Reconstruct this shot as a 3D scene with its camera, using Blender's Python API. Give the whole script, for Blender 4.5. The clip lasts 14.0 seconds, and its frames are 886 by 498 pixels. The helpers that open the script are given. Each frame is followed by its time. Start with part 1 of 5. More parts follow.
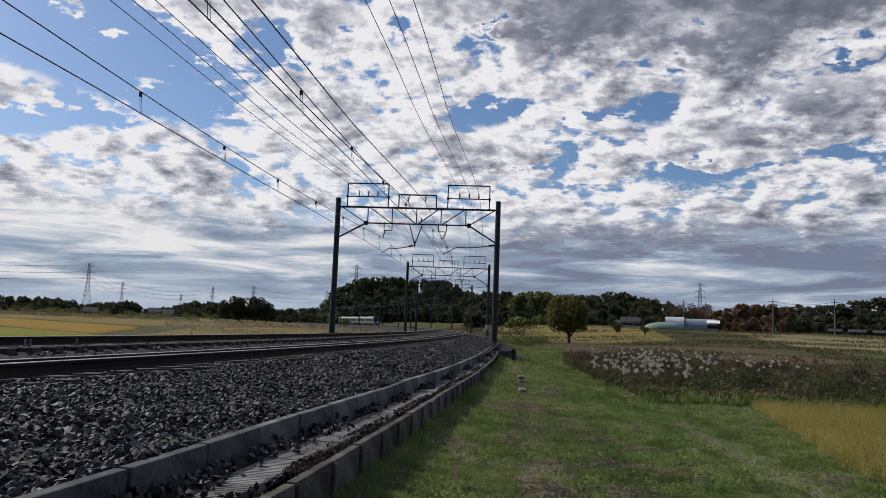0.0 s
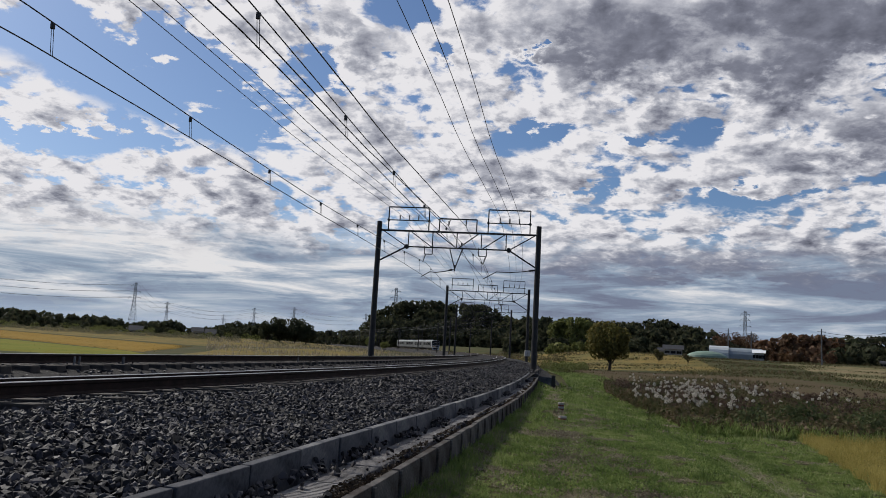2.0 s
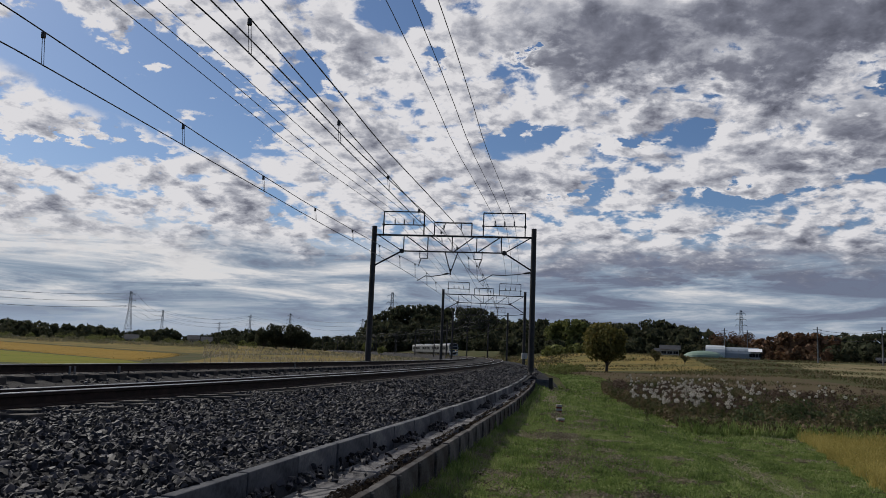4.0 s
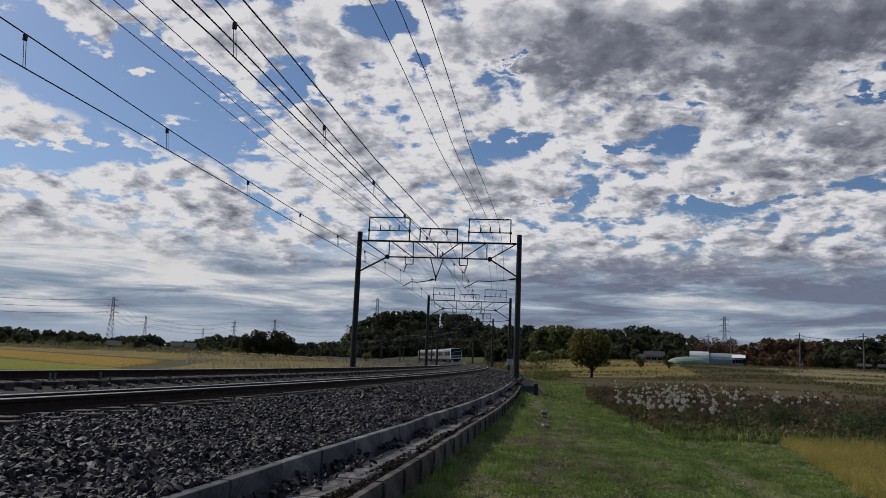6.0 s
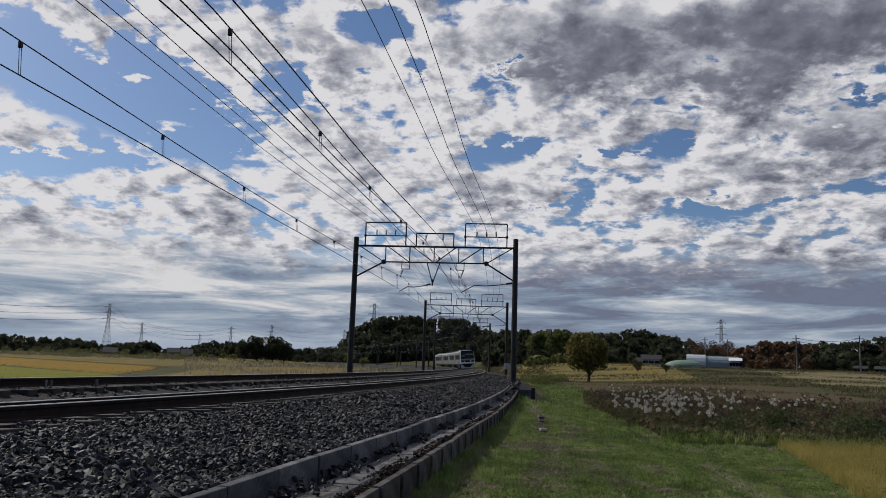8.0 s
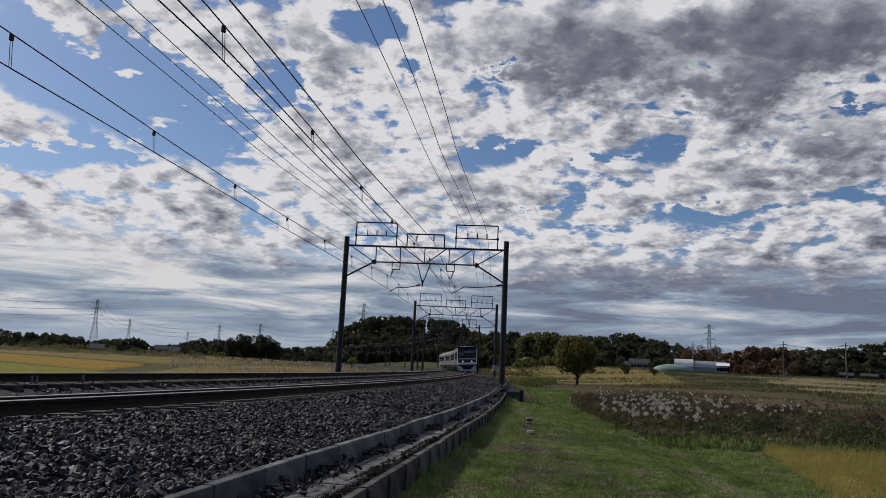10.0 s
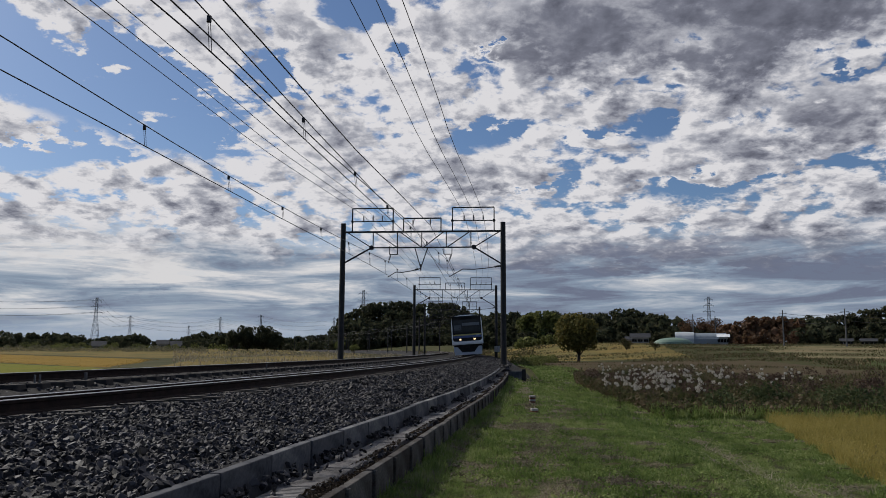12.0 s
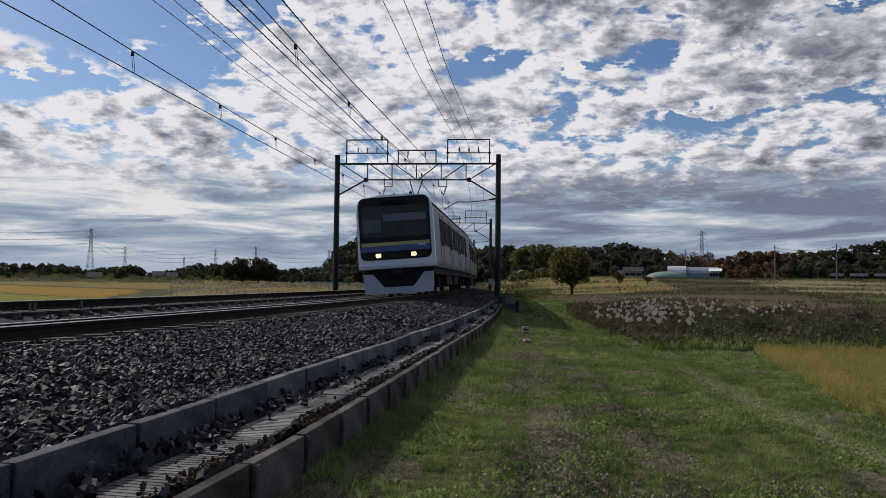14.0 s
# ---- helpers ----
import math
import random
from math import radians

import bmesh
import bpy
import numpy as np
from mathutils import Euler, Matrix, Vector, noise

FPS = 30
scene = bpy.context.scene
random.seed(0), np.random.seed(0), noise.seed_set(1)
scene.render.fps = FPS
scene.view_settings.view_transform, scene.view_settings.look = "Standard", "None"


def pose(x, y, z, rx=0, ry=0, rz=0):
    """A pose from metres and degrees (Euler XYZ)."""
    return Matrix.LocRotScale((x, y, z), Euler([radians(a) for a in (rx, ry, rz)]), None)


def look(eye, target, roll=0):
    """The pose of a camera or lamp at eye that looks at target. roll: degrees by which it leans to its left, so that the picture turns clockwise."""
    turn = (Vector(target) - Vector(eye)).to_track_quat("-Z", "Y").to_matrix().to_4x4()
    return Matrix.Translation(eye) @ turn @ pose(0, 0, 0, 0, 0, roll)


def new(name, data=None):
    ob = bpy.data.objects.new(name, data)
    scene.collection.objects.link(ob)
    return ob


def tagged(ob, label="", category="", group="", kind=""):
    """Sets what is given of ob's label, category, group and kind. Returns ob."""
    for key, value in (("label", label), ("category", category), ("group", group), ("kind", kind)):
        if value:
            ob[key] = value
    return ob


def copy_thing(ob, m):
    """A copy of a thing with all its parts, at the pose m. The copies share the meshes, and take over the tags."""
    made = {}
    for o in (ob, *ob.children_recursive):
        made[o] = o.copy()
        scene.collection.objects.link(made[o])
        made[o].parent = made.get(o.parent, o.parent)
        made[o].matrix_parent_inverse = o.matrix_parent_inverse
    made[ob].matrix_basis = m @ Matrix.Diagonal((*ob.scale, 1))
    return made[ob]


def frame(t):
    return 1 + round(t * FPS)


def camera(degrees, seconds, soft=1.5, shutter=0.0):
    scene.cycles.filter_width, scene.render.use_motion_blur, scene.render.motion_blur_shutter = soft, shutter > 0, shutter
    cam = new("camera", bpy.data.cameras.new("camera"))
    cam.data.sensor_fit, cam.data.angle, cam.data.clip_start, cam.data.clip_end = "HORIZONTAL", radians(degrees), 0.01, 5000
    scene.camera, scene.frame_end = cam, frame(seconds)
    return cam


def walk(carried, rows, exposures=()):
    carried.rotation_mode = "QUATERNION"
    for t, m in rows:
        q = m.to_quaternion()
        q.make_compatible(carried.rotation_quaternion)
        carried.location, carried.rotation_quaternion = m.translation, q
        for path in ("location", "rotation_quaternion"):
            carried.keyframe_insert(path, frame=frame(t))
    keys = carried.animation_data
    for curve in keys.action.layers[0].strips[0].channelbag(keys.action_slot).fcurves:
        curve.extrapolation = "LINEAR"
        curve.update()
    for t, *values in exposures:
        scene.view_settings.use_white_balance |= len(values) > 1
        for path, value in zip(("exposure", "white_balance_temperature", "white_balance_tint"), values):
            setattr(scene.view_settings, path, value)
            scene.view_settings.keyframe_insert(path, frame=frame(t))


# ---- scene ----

# ================= camera =================
EYE = 1.5
RAIL_Z = 1.0
cam = camera(60.7, 14.0, soft=0.75)
# seconds, yaw, pitch, roll, and the drift of the raised arm
PATH = [
    (0, -0.345, 5.883, -2.182, 0.01, -0.068, 0.042),
    (0.5, -0.271, 6.44, -3.008, 0.004, -0.076, 0.052),
    (1, 0.168, 7.066, -3.789, -0.003, -0.073, 0.057),
    (1.5, 0.735, 7.671, -3.614, -0.016, -0.097, 0.057),
    (2, 2.559, 7.556, -3.238, -0.012, -0.098, 0.056),
    (2.5, 2.471, 7.581, -2.451, -0.006, -0.091, 0.055),
    (3, 2.492, 7.6, -2.299, -0.009, -0.087, 0.054),
    (5.5, 1.559, 8.313, -2.328, -0.008, -0.076, 0.053),
    (6, 1.226, 8.365, -2.277, -0.012, -0.05, 0.048),
    (6.5, 1.063, 8.592, -2.174, -0.007, -0.085, 0.053),
    (7, 1.094, 8.75, -1.892, -0.009, -0.098, 0.054),
    (7.5, 1.12, 8.698, -1.908, -0.012, -0.063, 0.048),
    (8, 1.015, 8.725, -1.924, -0.006, -0.07, 0.05),
    (10.5, 0.089, 8.931, -2.779, -0.013, -0.062, 0.048),
    (11, 0.103, 9.231, -2.609, -0.011, -0.064, 0.047),
    (11.5, 0.264, 9.102, -1.375, -0.002, -0.083, 0.039),
    (12, 0.31, 7.578, -0.315, 0.004, -0.068, 0.028),
    (12.5, -0.068, 5.023, -1.286, -0.01, -0.046, 0.022),
    (13, -0.553, 5.2, -0.787, -0.016, -0.043, 0.014),
    (13.5, -0.662, 3.481, -0.565, -0.007, -0.027, 0.01),
    (14, -0.114, 2.529, -0.604, 0.007, -0.005, -0.003),
]
walk(cam, [(t, pose(x, y, EYE + z, 90 + p, r, yw)) for t, yw, p, r, x, y, z in PATH],
     exposures=[(t, e, 6260, 10) for t, e in ((0.0, 0.20), (1.6, 0.16), (3.0, 0.04), (5.5, -0.08), (8.0, -0.06), (11.0, -0.06), (12.5, -0.02), (14.0, 0.12))])

# ================= sky and sun =================
SUN_AZ, SUN_EL = -52.0, 37.0


# the cloud deck: open sky, dark thick masses and sunlit heaps, as bearing, elevation, half width, half height, weight
CLEAR = ((-30, 19.8, 7.5, 3.0, 1.0), (-24, 17.3, 6.6, 2.7, 1.0), (-19.5, 15.0, 4.5, 1.6, 0.8), (-31, 12.7, 4.0, 1.0, 1.0), (-25.0, 13.4, 3.4, 0.8, 0.8), (-16.5, 17.3, 2.6, 1.1, 0.7), (-30, 5.0, 6.0, 0.7, 0.6),
         (-14.2, 19.3, 2.0, 2.2, 0.7), (-7.5, 24.9, 2.4, 1.6, 0.8), (-3.8, 21.3, 1.4, 1.1, 0.7), (2.9, 21.8, 1.6, 0.7, 0.7), (2.6, 16.1, 3.0, 1.0, 0.5),
         (15.4, 15.7, 2.2, 1.1, 0.48), (18.9, 11.7, 4.6, 0.8, 0.55), (5.7, 11.5, 3.2, 0.8, 0.45), (28, 17.9, 1.5, 0.9, 0.8), (10.5, 15.2, 2.0, 0.6, 0.5))
THICK = ((18.3, 22, 14, 2.8, 1.0), (11.2, 24.5, 7.3, 2.6, 0.8), (-9.2, 22.2, 2.6, 1.9, 0.6), (1.8, 13.1, 2.6, 1.1, 0.5), (27.4, 16.1, 4.0, 2.2, 0.7),
         (18, 6.9, 15, 1.1, 0.9), (-21.3, 5.4, 6.0, 1.1, 0.6), (26, 24, 7.0, 2.8, 0.8), (-12, 24, 2.6, 1.5, 0.5), (4.0, 24.0, 5.0, 2.0, 0.5))
BRIGHT = ((-31.2, 15, 4.7, 2.0, 0.9), (-28.6, 10.4, 4.5, 1.2, 0.9), (-21.8, 11.6, 5.1, 2.2, 0.8), (-27, 7.3, 9.4, 1.6, 0.8), (-20, 21.4, 5.5, 2.0, 0.8),
          (14, 13.5, 8.6, 1.6, 0.6), (-11.3, 14.2, 6.4, 2.6, 0.7), (24, 13.8, 5.0, 1.2, 0.5), (4.5, 18.5, 4.0, 1.4, 0.5))


class Nodes:
    """Short writing of node trees."""

    def __init__(self, tree):
        self.tree = tree
        tree.nodes.clear()

    def add(self, kind, **values):
        node = self.tree.nodes.new(kind)
        for key, value in values.items():
            self.put(node.inputs[key.replace("__", " ")], value)
        return node

    def put(self, socket, value):
        if isinstance(value, bpy.types.NodeSocket):
            self.tree.links.new(value, socket)
        elif isinstance(value, (tuple, list)) and len(value) == 3 and socket.type == "RGBA":
            socket.default_value = (*value, 1)
        else:
            socket.default_value = value

    def math(self, op, a, b=0.0, clamp=False):
        node = self.tree.nodes.new("ShaderNodeMath")
        node.operation, node.use_clamp = op, clamp
        self.put(node.inputs[0], a), self.put(node.inputs[1], b)
        return node.outputs[0]

    def noise(self, vector, scale, detail=4.0, rough=0.55, distortion=0.0):
        node = self.add("ShaderNodeTexNoise", Vector=vector, Scale=scale, Detail=detail, Roughness=rough, Distortion=distortion)
        return node.outputs[0]

    def ramp(self, value, *stops):
        node = self.tree.nodes.new("ShaderNodeValToRGB")
        self.put(node.inputs[0], value)
        while len(node.color_ramp.elements) < len(stops):
            node.color_ramp.elements.new(0.5)
        for element, (at, colour) in zip(node.color_ramp.elements, stops):
            element.position = at
            element.color = (*colour, 1) if isinstance(colour, tuple) else (colour, colour, colour, 1)
        return node.outputs[0]

    def mix(self, factor, a, b):
        node = self.tree.nodes.new("ShaderNodeMix")
        node.data_type = "RGBA"
        self.put(node.inputs[0], factor), self.put(node.inputs[6], a), self.put(node.inputs[7], b)
        return node.outputs[2]

    def smooth(self, value, low, high):
        node = self.tree.nodes.new("ShaderNodeMapRange")
        node.interpolation_type = "SMOOTHSTEP"
        self.put(node.inputs[0], value)
        node.inputs[1].default_value, node.inputs[2].default_value = low, high
        return node.outputs[0]


def make_sky():
    world = bpy.data.worlds.new("sky")
    world.use_nodes = True
    scene.world = world
    n = Nodes(world.node_tree)
    sky = n.add("ShaderNodeTexSky")
    sky.sky_type, sky.sun_disc, sky.altitude = "NISHITA", False, 20.0
    sky.sun_elevation, sky.sun_rotation = radians(SUN_EL), radians(SUN_AZ)
    sky.air_density, sky.dust_density, sky.ozone_density = 1.0, 0.7, 1.5
    tint = n.add("ShaderNodeMix")
    tint.data_type, tint.blend_type = "RGBA", "MULTIPLY"
    n.put(tint.inputs[0], 1.0), n.put(tint.inputs[6], sky.outputs[0]), n.put(tint.inputs[7], (0.84, 0.975, 1.17))
    blue = n.add("ShaderNodeBackground", Color=tint.outputs[2], Strength=0.060)
    direction = n.add("ShaderNodeTexCoord").outputs["Generated"]
    xyz = n.add("ShaderNodeSeparateXYZ", Vector=direction)
    x, y, z = xyz.outputs
    up = n.math("MAXIMUM", z, 0.0)
    depth = n.math("ADD", up, 0.30)
    plane = n.add("ShaderNodeCombineXYZ", X=n.math("DIVIDE", x, depth), Y=n.math("DIVIDE", y, depth), Z=0.37).outputs[0]
    sunward = n.add("ShaderNodeVectorMath", Vector=plane)
    sunward.inputs[1].default_value = (-0.030, -0.012, 0.01)
    heap = n.noise(plane, 8.2, 9.0, 0.58, 0.15)
    heap_sunward = n.noise(sunward.outputs[0], 8.2, 9.0, 0.58, 0.15)
    puff = n.math("SUBTRACT", n.noise(plane, 24.0, 6.0, 0.6, 0.2), 0.5)
    broad = n.math("SUBTRACT", n.noise(plane, 2.5, 3.0, 0.5), 0.5)
    ragged = n.math("SUBTRACT", heap, 0.5)
    # bearing and elevation in degrees, torn a little by the heaps
    bearing = n.math("ADD", n.math("MULTIPLY", n.math("ARCTAN2", x, y), 57.3), n.math("MULTIPLY", ragged, 14.0))
    height = n.math("ADD", n.math("MULTIPLY", n.math("ARCSINE", z), 57.3), n.math("ADD", n.math("MULTIPLY", ragged, 6.0), n.math("MULTIPLY", puff, 4.0)))
    place = n.add("ShaderNodeCombineXYZ", X=bearing, Y=height, Z=0.0).outputs[0]

    def spots(rows):
        """Soft ovals of the cloud deck: bearing, elevation, half width, half height, weight."""
        total = None
        for a, e, wide, tall, weight in rows:
            oval = n.tree.nodes.new("ShaderNodeVectorMath")
            oval.operation = "MULTIPLY_ADD"
            n.put(oval.inputs[0], place)
            oval.inputs[1].default_value, oval.inputs[2].default_value = (1 / wide, 1 / tall, 0), (-a / wide, -e / tall, 0)
            far = n.tree.nodes.new("ShaderNodeVectorMath")
            far.operation = "LENGTH"
            n.put(far.inputs[0], oval.outputs[0])
            one = n.math("MULTIPLY", n.smooth(far.outputs["Value"], 1.45, 0.25), weight)
            total = one if total is None else n.math("ADD", total, one)
        return total

    gap = n.math("MINIMUM", spots(CLEAR), 1.0)
    deck = n.math("MINIMUM", spots(THICK), 1.0)
    bright = n.math("MINIMUM", spots(BRIGHT), 1.0)
    behind = n.smooth(y, 0.35, -0.3)
    value = n.math("ADD", n.math("MULTIPLY", broad, 0.45), n.math("ADD", n.math("MULTIPLY", ragged, 1.25), n.math("MULTIPLY", puff, 0.42)))
    value = n.math("ADD", value, 0.092)
    value = n.math("SUBTRACT", value, n.math("MULTIPLY", gap, 0.30))
    value = n.math("ADD", value, n.math("MULTIPLY", deck, 0.20))
    value = n.math("ADD", value, n.math("MULTIPLY", bright, 0.06))
    value = n.math("SUBTRACT", value, n.math("MULTIPLY", behind, 0.24))
    thick = n.smooth(value, -0.07, 0.075)
    deep = n.smooth(value, 0.05, 0.36)
    lit = n.math("MULTIPLY", n.math("SUBTRACT", heap_sunward, heap), n.math("SUBTRACT", 2.6, n.math("MULTIPLY", deck, 1.5)))
    level = n.math("SUBTRACT", 0.80, n.math("MULTIPLY", deep, 0.40))
    level = n.math("SUBTRACT", n.math("SUBTRACT", level, lit), n.math("MULTIPLY", puff, n.math("SUBTRACT", 0.34, n.math("MULTIPLY", deck, 0.25))))
    level = n.math("SUBTRACT", level, n.math("MULTIPLY", deck, 0.16))
    level = n.math("ADD", level, n.math("MULTIPLY", bright, 0.07))
    level = n.math("SUBTRACT", level, n.math("MULTIPLY", n.smooth(x, 0.0, 0.45), 0.08))
    tone = n.ramp(level, (0.0, (0.112, 0.116, 0.15)), (0.28, (0.24, 0.246, 0.298)), (0.55, (0.525, 0.525, 0.57)), (0.82, (0.95, 0.915, 0.91)))
    # layered slate-grey streaks low over the horizon
    long = n.add("ShaderNodeCombineXYZ", X=n.math("MULTIPLY", x, 5.0), Y=n.math("MULTIPLY", z, 38.0), Z=0.0).outputs[0]
    streak = n.noise(long, 1.0, 7.0, 0.6, 0.5)
    streak = n.math("SUBTRACT", streak, n.math("MULTIPLY", n.smooth(x, -0.25, 0.3), 0.07))
    streak = n.math("ADD", streak, n.math("MULTIPLY", n.smooth(x, -0.15, -0.5), n.math("MULTIPLY", n.smooth(z, 0.06, 0.11), 0.12)))
    streak = n.math("SUBTRACT", streak, n.math("MULTIPLY", deck, 0.06))
    layer = n.ramp(streak, (0.36, (0.20, 0.225, 0.31)), (0.46, (0.32, 0.39, 0.49)), (0.53, (0.54, 0.58, 0.64)), (0.61, (0.90, 0.87, 0.85)))
    low = n.smooth(n.math("ADD", z, n.math("MULTIPLY", ragged, 0.14)), 0.16, 0.10)
    layer = n.mix(n.smooth(z, 0.065, 0.0), layer, (0.40, 0.48, 0.60))
    tone = n.mix(low, tone, layer)
    thick = n.math("MAXIMUM", thick, n.math("MULTIPLY", low, 0.93))
    cloud = n.add("ShaderNodeBackground", Color=tone, Strength=0.78)
    both = n.add("ShaderNodeMixShader")
    n.put(both.inputs[0], thick), n.put(both.inputs[1], blue.outputs[0]), n.put(both.inputs[2], cloud.outputs[0])
    n.add("ShaderNodeOutputWorld", Surface=both.outputs[0])
    sun = new("sun", bpy.data.lights.new("sun", "SUN"))
    sun.data.energy, sun.data.angle, sun.data.color = 3.3, radians(0.6), (1.0, 0.93, 0.82)
    a, e = radians(SUN_AZ), radians(SUN_EL)
    sun.matrix_world = look((math.sin(a) * math.cos(e) * 60, math.cos(a) * math.cos(e) * 60, math.sin(e) * 60), (0, 0, 0))


make_sky()


# ================= materials =================
def material(name, stops, scale=6.0, fine=60.0, rough=0.85, metal=0.0, bump=0.3, per_object=0.0, per_island=0.0, distance=0.01, gloss=None):
    """A surface whose colour runs over stops by two scales of noise, with fine relief."""
    mat = bpy.data.materials.new(name)
    mat.use_nodes = True
    n = Nodes(mat.node_tree)
    at = n.add("ShaderNodeTexCoord").outputs["Object"]
    big, small = n.noise(at, scale, 4.0), n.noise(at, fine, 3.0, 0.6)
    value = n.math("ADD", n.math("MULTIPLY", big, 0.6), n.math("MULTIPLY", small, 0.4))
    if per_object:
        info = n.add("ShaderNodeObjectInfo").outputs["Random"]
        value = n.math("ADD", value, n.math("MULTIPLY", n.math("SUBTRACT", info, 0.5), per_object))
    if per_island:
        info = n.add("ShaderNodeNewGeometry").outputs["Random Per Island"]
        value = n.math("ADD", value, n.math("MULTIPLY", n.math("SUBTRACT", info, 0.5), per_island))
    spread = [(0.3 + 0.4 * i / max(1, len(stops) - 1), c) for i, c in enumerate(stops)]
    colour = n.ramp(value, *spread)
    shader = n.add("ShaderNodeBsdfPrincipled", Base__Color=colour, Metallic=metal, Specular__IOR__Level=gloss if gloss is not None else 0.22 if rough > 0.7 else 0.5)
    n.put(shader.inputs["Roughness"], n.math("ADD", n.math("MULTIPLY", small, 0.25), rough - 0.12, True))
    if bump:
        relief = n.add("ShaderNodeBump", Strength=bump, Distance=distance, Height=value)
        n.put(shader.inputs["Normal"], relief.outputs[0])
    n.add("ShaderNodeOutputMaterial", Surface=shader.outputs[0])
    return mat


def leaf_material(name, stops, through_light=0.35, gloss=0.12):
    """Leaves and blades: colour by island, light passes through them."""
    mat = bpy.data.materials.new(name)
    mat.use_nodes = True
    n = Nodes(mat.node_tree)
    island = n.add("ShaderNodeNewGeometry").outputs["Random Per Island"]
    at = n.add("ShaderNodeTexCoord").outputs["Object"]
    patch, spot = n.noise(at, 0.35, 3.0), n.noise(at, 2.4, 3.0)
    value = n.math("ADD", n.math("MULTIPLY", island, 0.42), n.math("MULTIPLY", n.smooth(patch, 0.3, 0.7), 0.28))
    value = n.math("ADD", value, n.math("MULTIPLY", n.smooth(spot, 0.32, 0.68), 0.30))
    colour = n.ramp(value, *[(0.05 + 0.9 * i / (len(stops) - 1), c) for i, c in enumerate(stops)])
    front = n.add("ShaderNodeBsdfPrincipled", Base__Color=colour, Roughness=0.75, Specular__IOR__Level=gloss)
    back = n.add("ShaderNodeBsdfTranslucent", Color=colour)
    both = n.add("ShaderNodeMixShader", Fac=through_light)
    n.put(both.inputs[1], front.outputs[0]), n.put(both.inputs[2], back.outputs[0])
    n.add("ShaderNodeOutputMaterial", Surface=both.outputs[0])
    return mat


def glow_material(name, colour, strength):
    mat = bpy.data.materials.new(name)
    mat.use_nodes = True
    n = Nodes(mat.node_tree)
    shader = n.add("ShaderNodeBsdfPrincipled", Base__Color=colour, Roughness=0.2, Emission__Color=colour, Emission__Strength=strength)
    n.add("ShaderNodeOutputMaterial", Surface=shader.outputs[0])
    return mat


STEEL_DARK = material("weathered_dark_steel", [(0.009, 0.009, 0.010), (0.018, 0.017, 0.018), (0.034, 0.03, 0.028)], 3, 40, 0.6, 0.3, 0.2)
GALVANISED = material("galvanised_steel", [(0.16, 0.17, 0.18), (0.25, 0.26, 0.27)], 3, 40, 0.5, 0.6, 0.1)
CONCRETE_POLE = material("grey_concrete_pole", [(0.10, 0.10, 0.10), (0.17, 0.165, 0.16)], 1, 30, 0.9)
WIRE = material("oxidised_copper_wire", [(0.02, 0.02, 0.022), (0.04, 0.038, 0.036)], 1, 20, 0.5, 0.5, 0)
INSULATOR = material("glazed_porcelain", [(0.05, 0.04, 0.04), (0.1, 0.09, 0.085)], 5, 30, 0.3, 0, 0)
RAIL_SIDE = material("rusty_rail_side", [(0.010, 0.007, 0.006), (0.022, 0.014, 0.012), (0.04, 0.025, 0.02)], 8, 90, 0.9, 0.1, 0.4)
RAIL_HEAD = material("polished_rail_head", [(0.24, 0.235, 0.23), (0.38, 0.38, 0.385)], 2, 60, 0.35, 1.0, 0.05)
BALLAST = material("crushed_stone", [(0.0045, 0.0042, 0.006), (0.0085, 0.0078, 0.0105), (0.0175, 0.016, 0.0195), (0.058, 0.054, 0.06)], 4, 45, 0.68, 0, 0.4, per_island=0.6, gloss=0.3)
BALLAST_BED = material("dark_ballast_bed", [(0.006, 0.0056, 0.0066), (0.014, 0.013, 0.0145)], 9, 40, 0.95, 0, 1.0, distance=0.04)
CONCRETE = material("weathered_concrete", [(0.022, 0.024, 0.030), (0.06, 0.062, 0.072), (0.10, 0.10, 0.108), (0.19, 0.187, 0.185)], 2.4, 26, 0.92, 0, 0.5, per_object=0.25)
PANEL = material("stained_wall_concrete", [(0.022, 0.018, 0.016), (0.05, 0.042, 0.038), (0.085, 0.08, 0.078), (0.15, 0.135, 0.12)], 2.6, 42, 0.94, 0, 0.8, per_object=0.14, gloss=0.1)
CONCRETE_LID = material("pale_concrete_lid", [(0.07, 0.066, 0.066), (0.15, 0.142, 0.14), (0.26, 0.25, 0.24)], 3, 60, 0.92, 0, 0.5, per_object=0.2)
SLEEPER = material("concrete_sleeper", [(0.03, 0.026, 0.024), (0.07, 0.062, 0.056)], 5, 60, 0.9, 0, 0.4)
GRASS = leaf_material("short_grass", [(0.04, 0.062, 0.02), (0.12, 0.175, 0.045), (0.22, 0.28, 0.085), (0.40, 0.40, 0.19)])
GRASS_DRY = leaf_material("dry_grass", [(0.13, 0.11, 0.075), (0.25, 0.215, 0.15), (0.42, 0.37, 0.27)])
HAY = leaf_material("trodden_hay", [(0.10, 0.08, 0.055), (0.20, 0.165, 0.115), (0.36, 0.31, 0.23)], 0.1)
RICE = leaf_material("ripe_rice", [(0.19, 0.165, 0.045), (0.34, 0.28, 0.078), (0.48, 0.395, 0.135)])
REED = leaf_material("grey_green_reeds", [(0.07, 0.075, 0.04), (0.14, 0.135, 0.085), (0.26, 0.235, 0.17)])
WEED = leaf_material("weed_leaves", [(0.03, 0.04, 0.017), (0.07, 0.078, 0.03), (0.12, 0.095, 0.055), (0.20, 0.145, 0.095)])
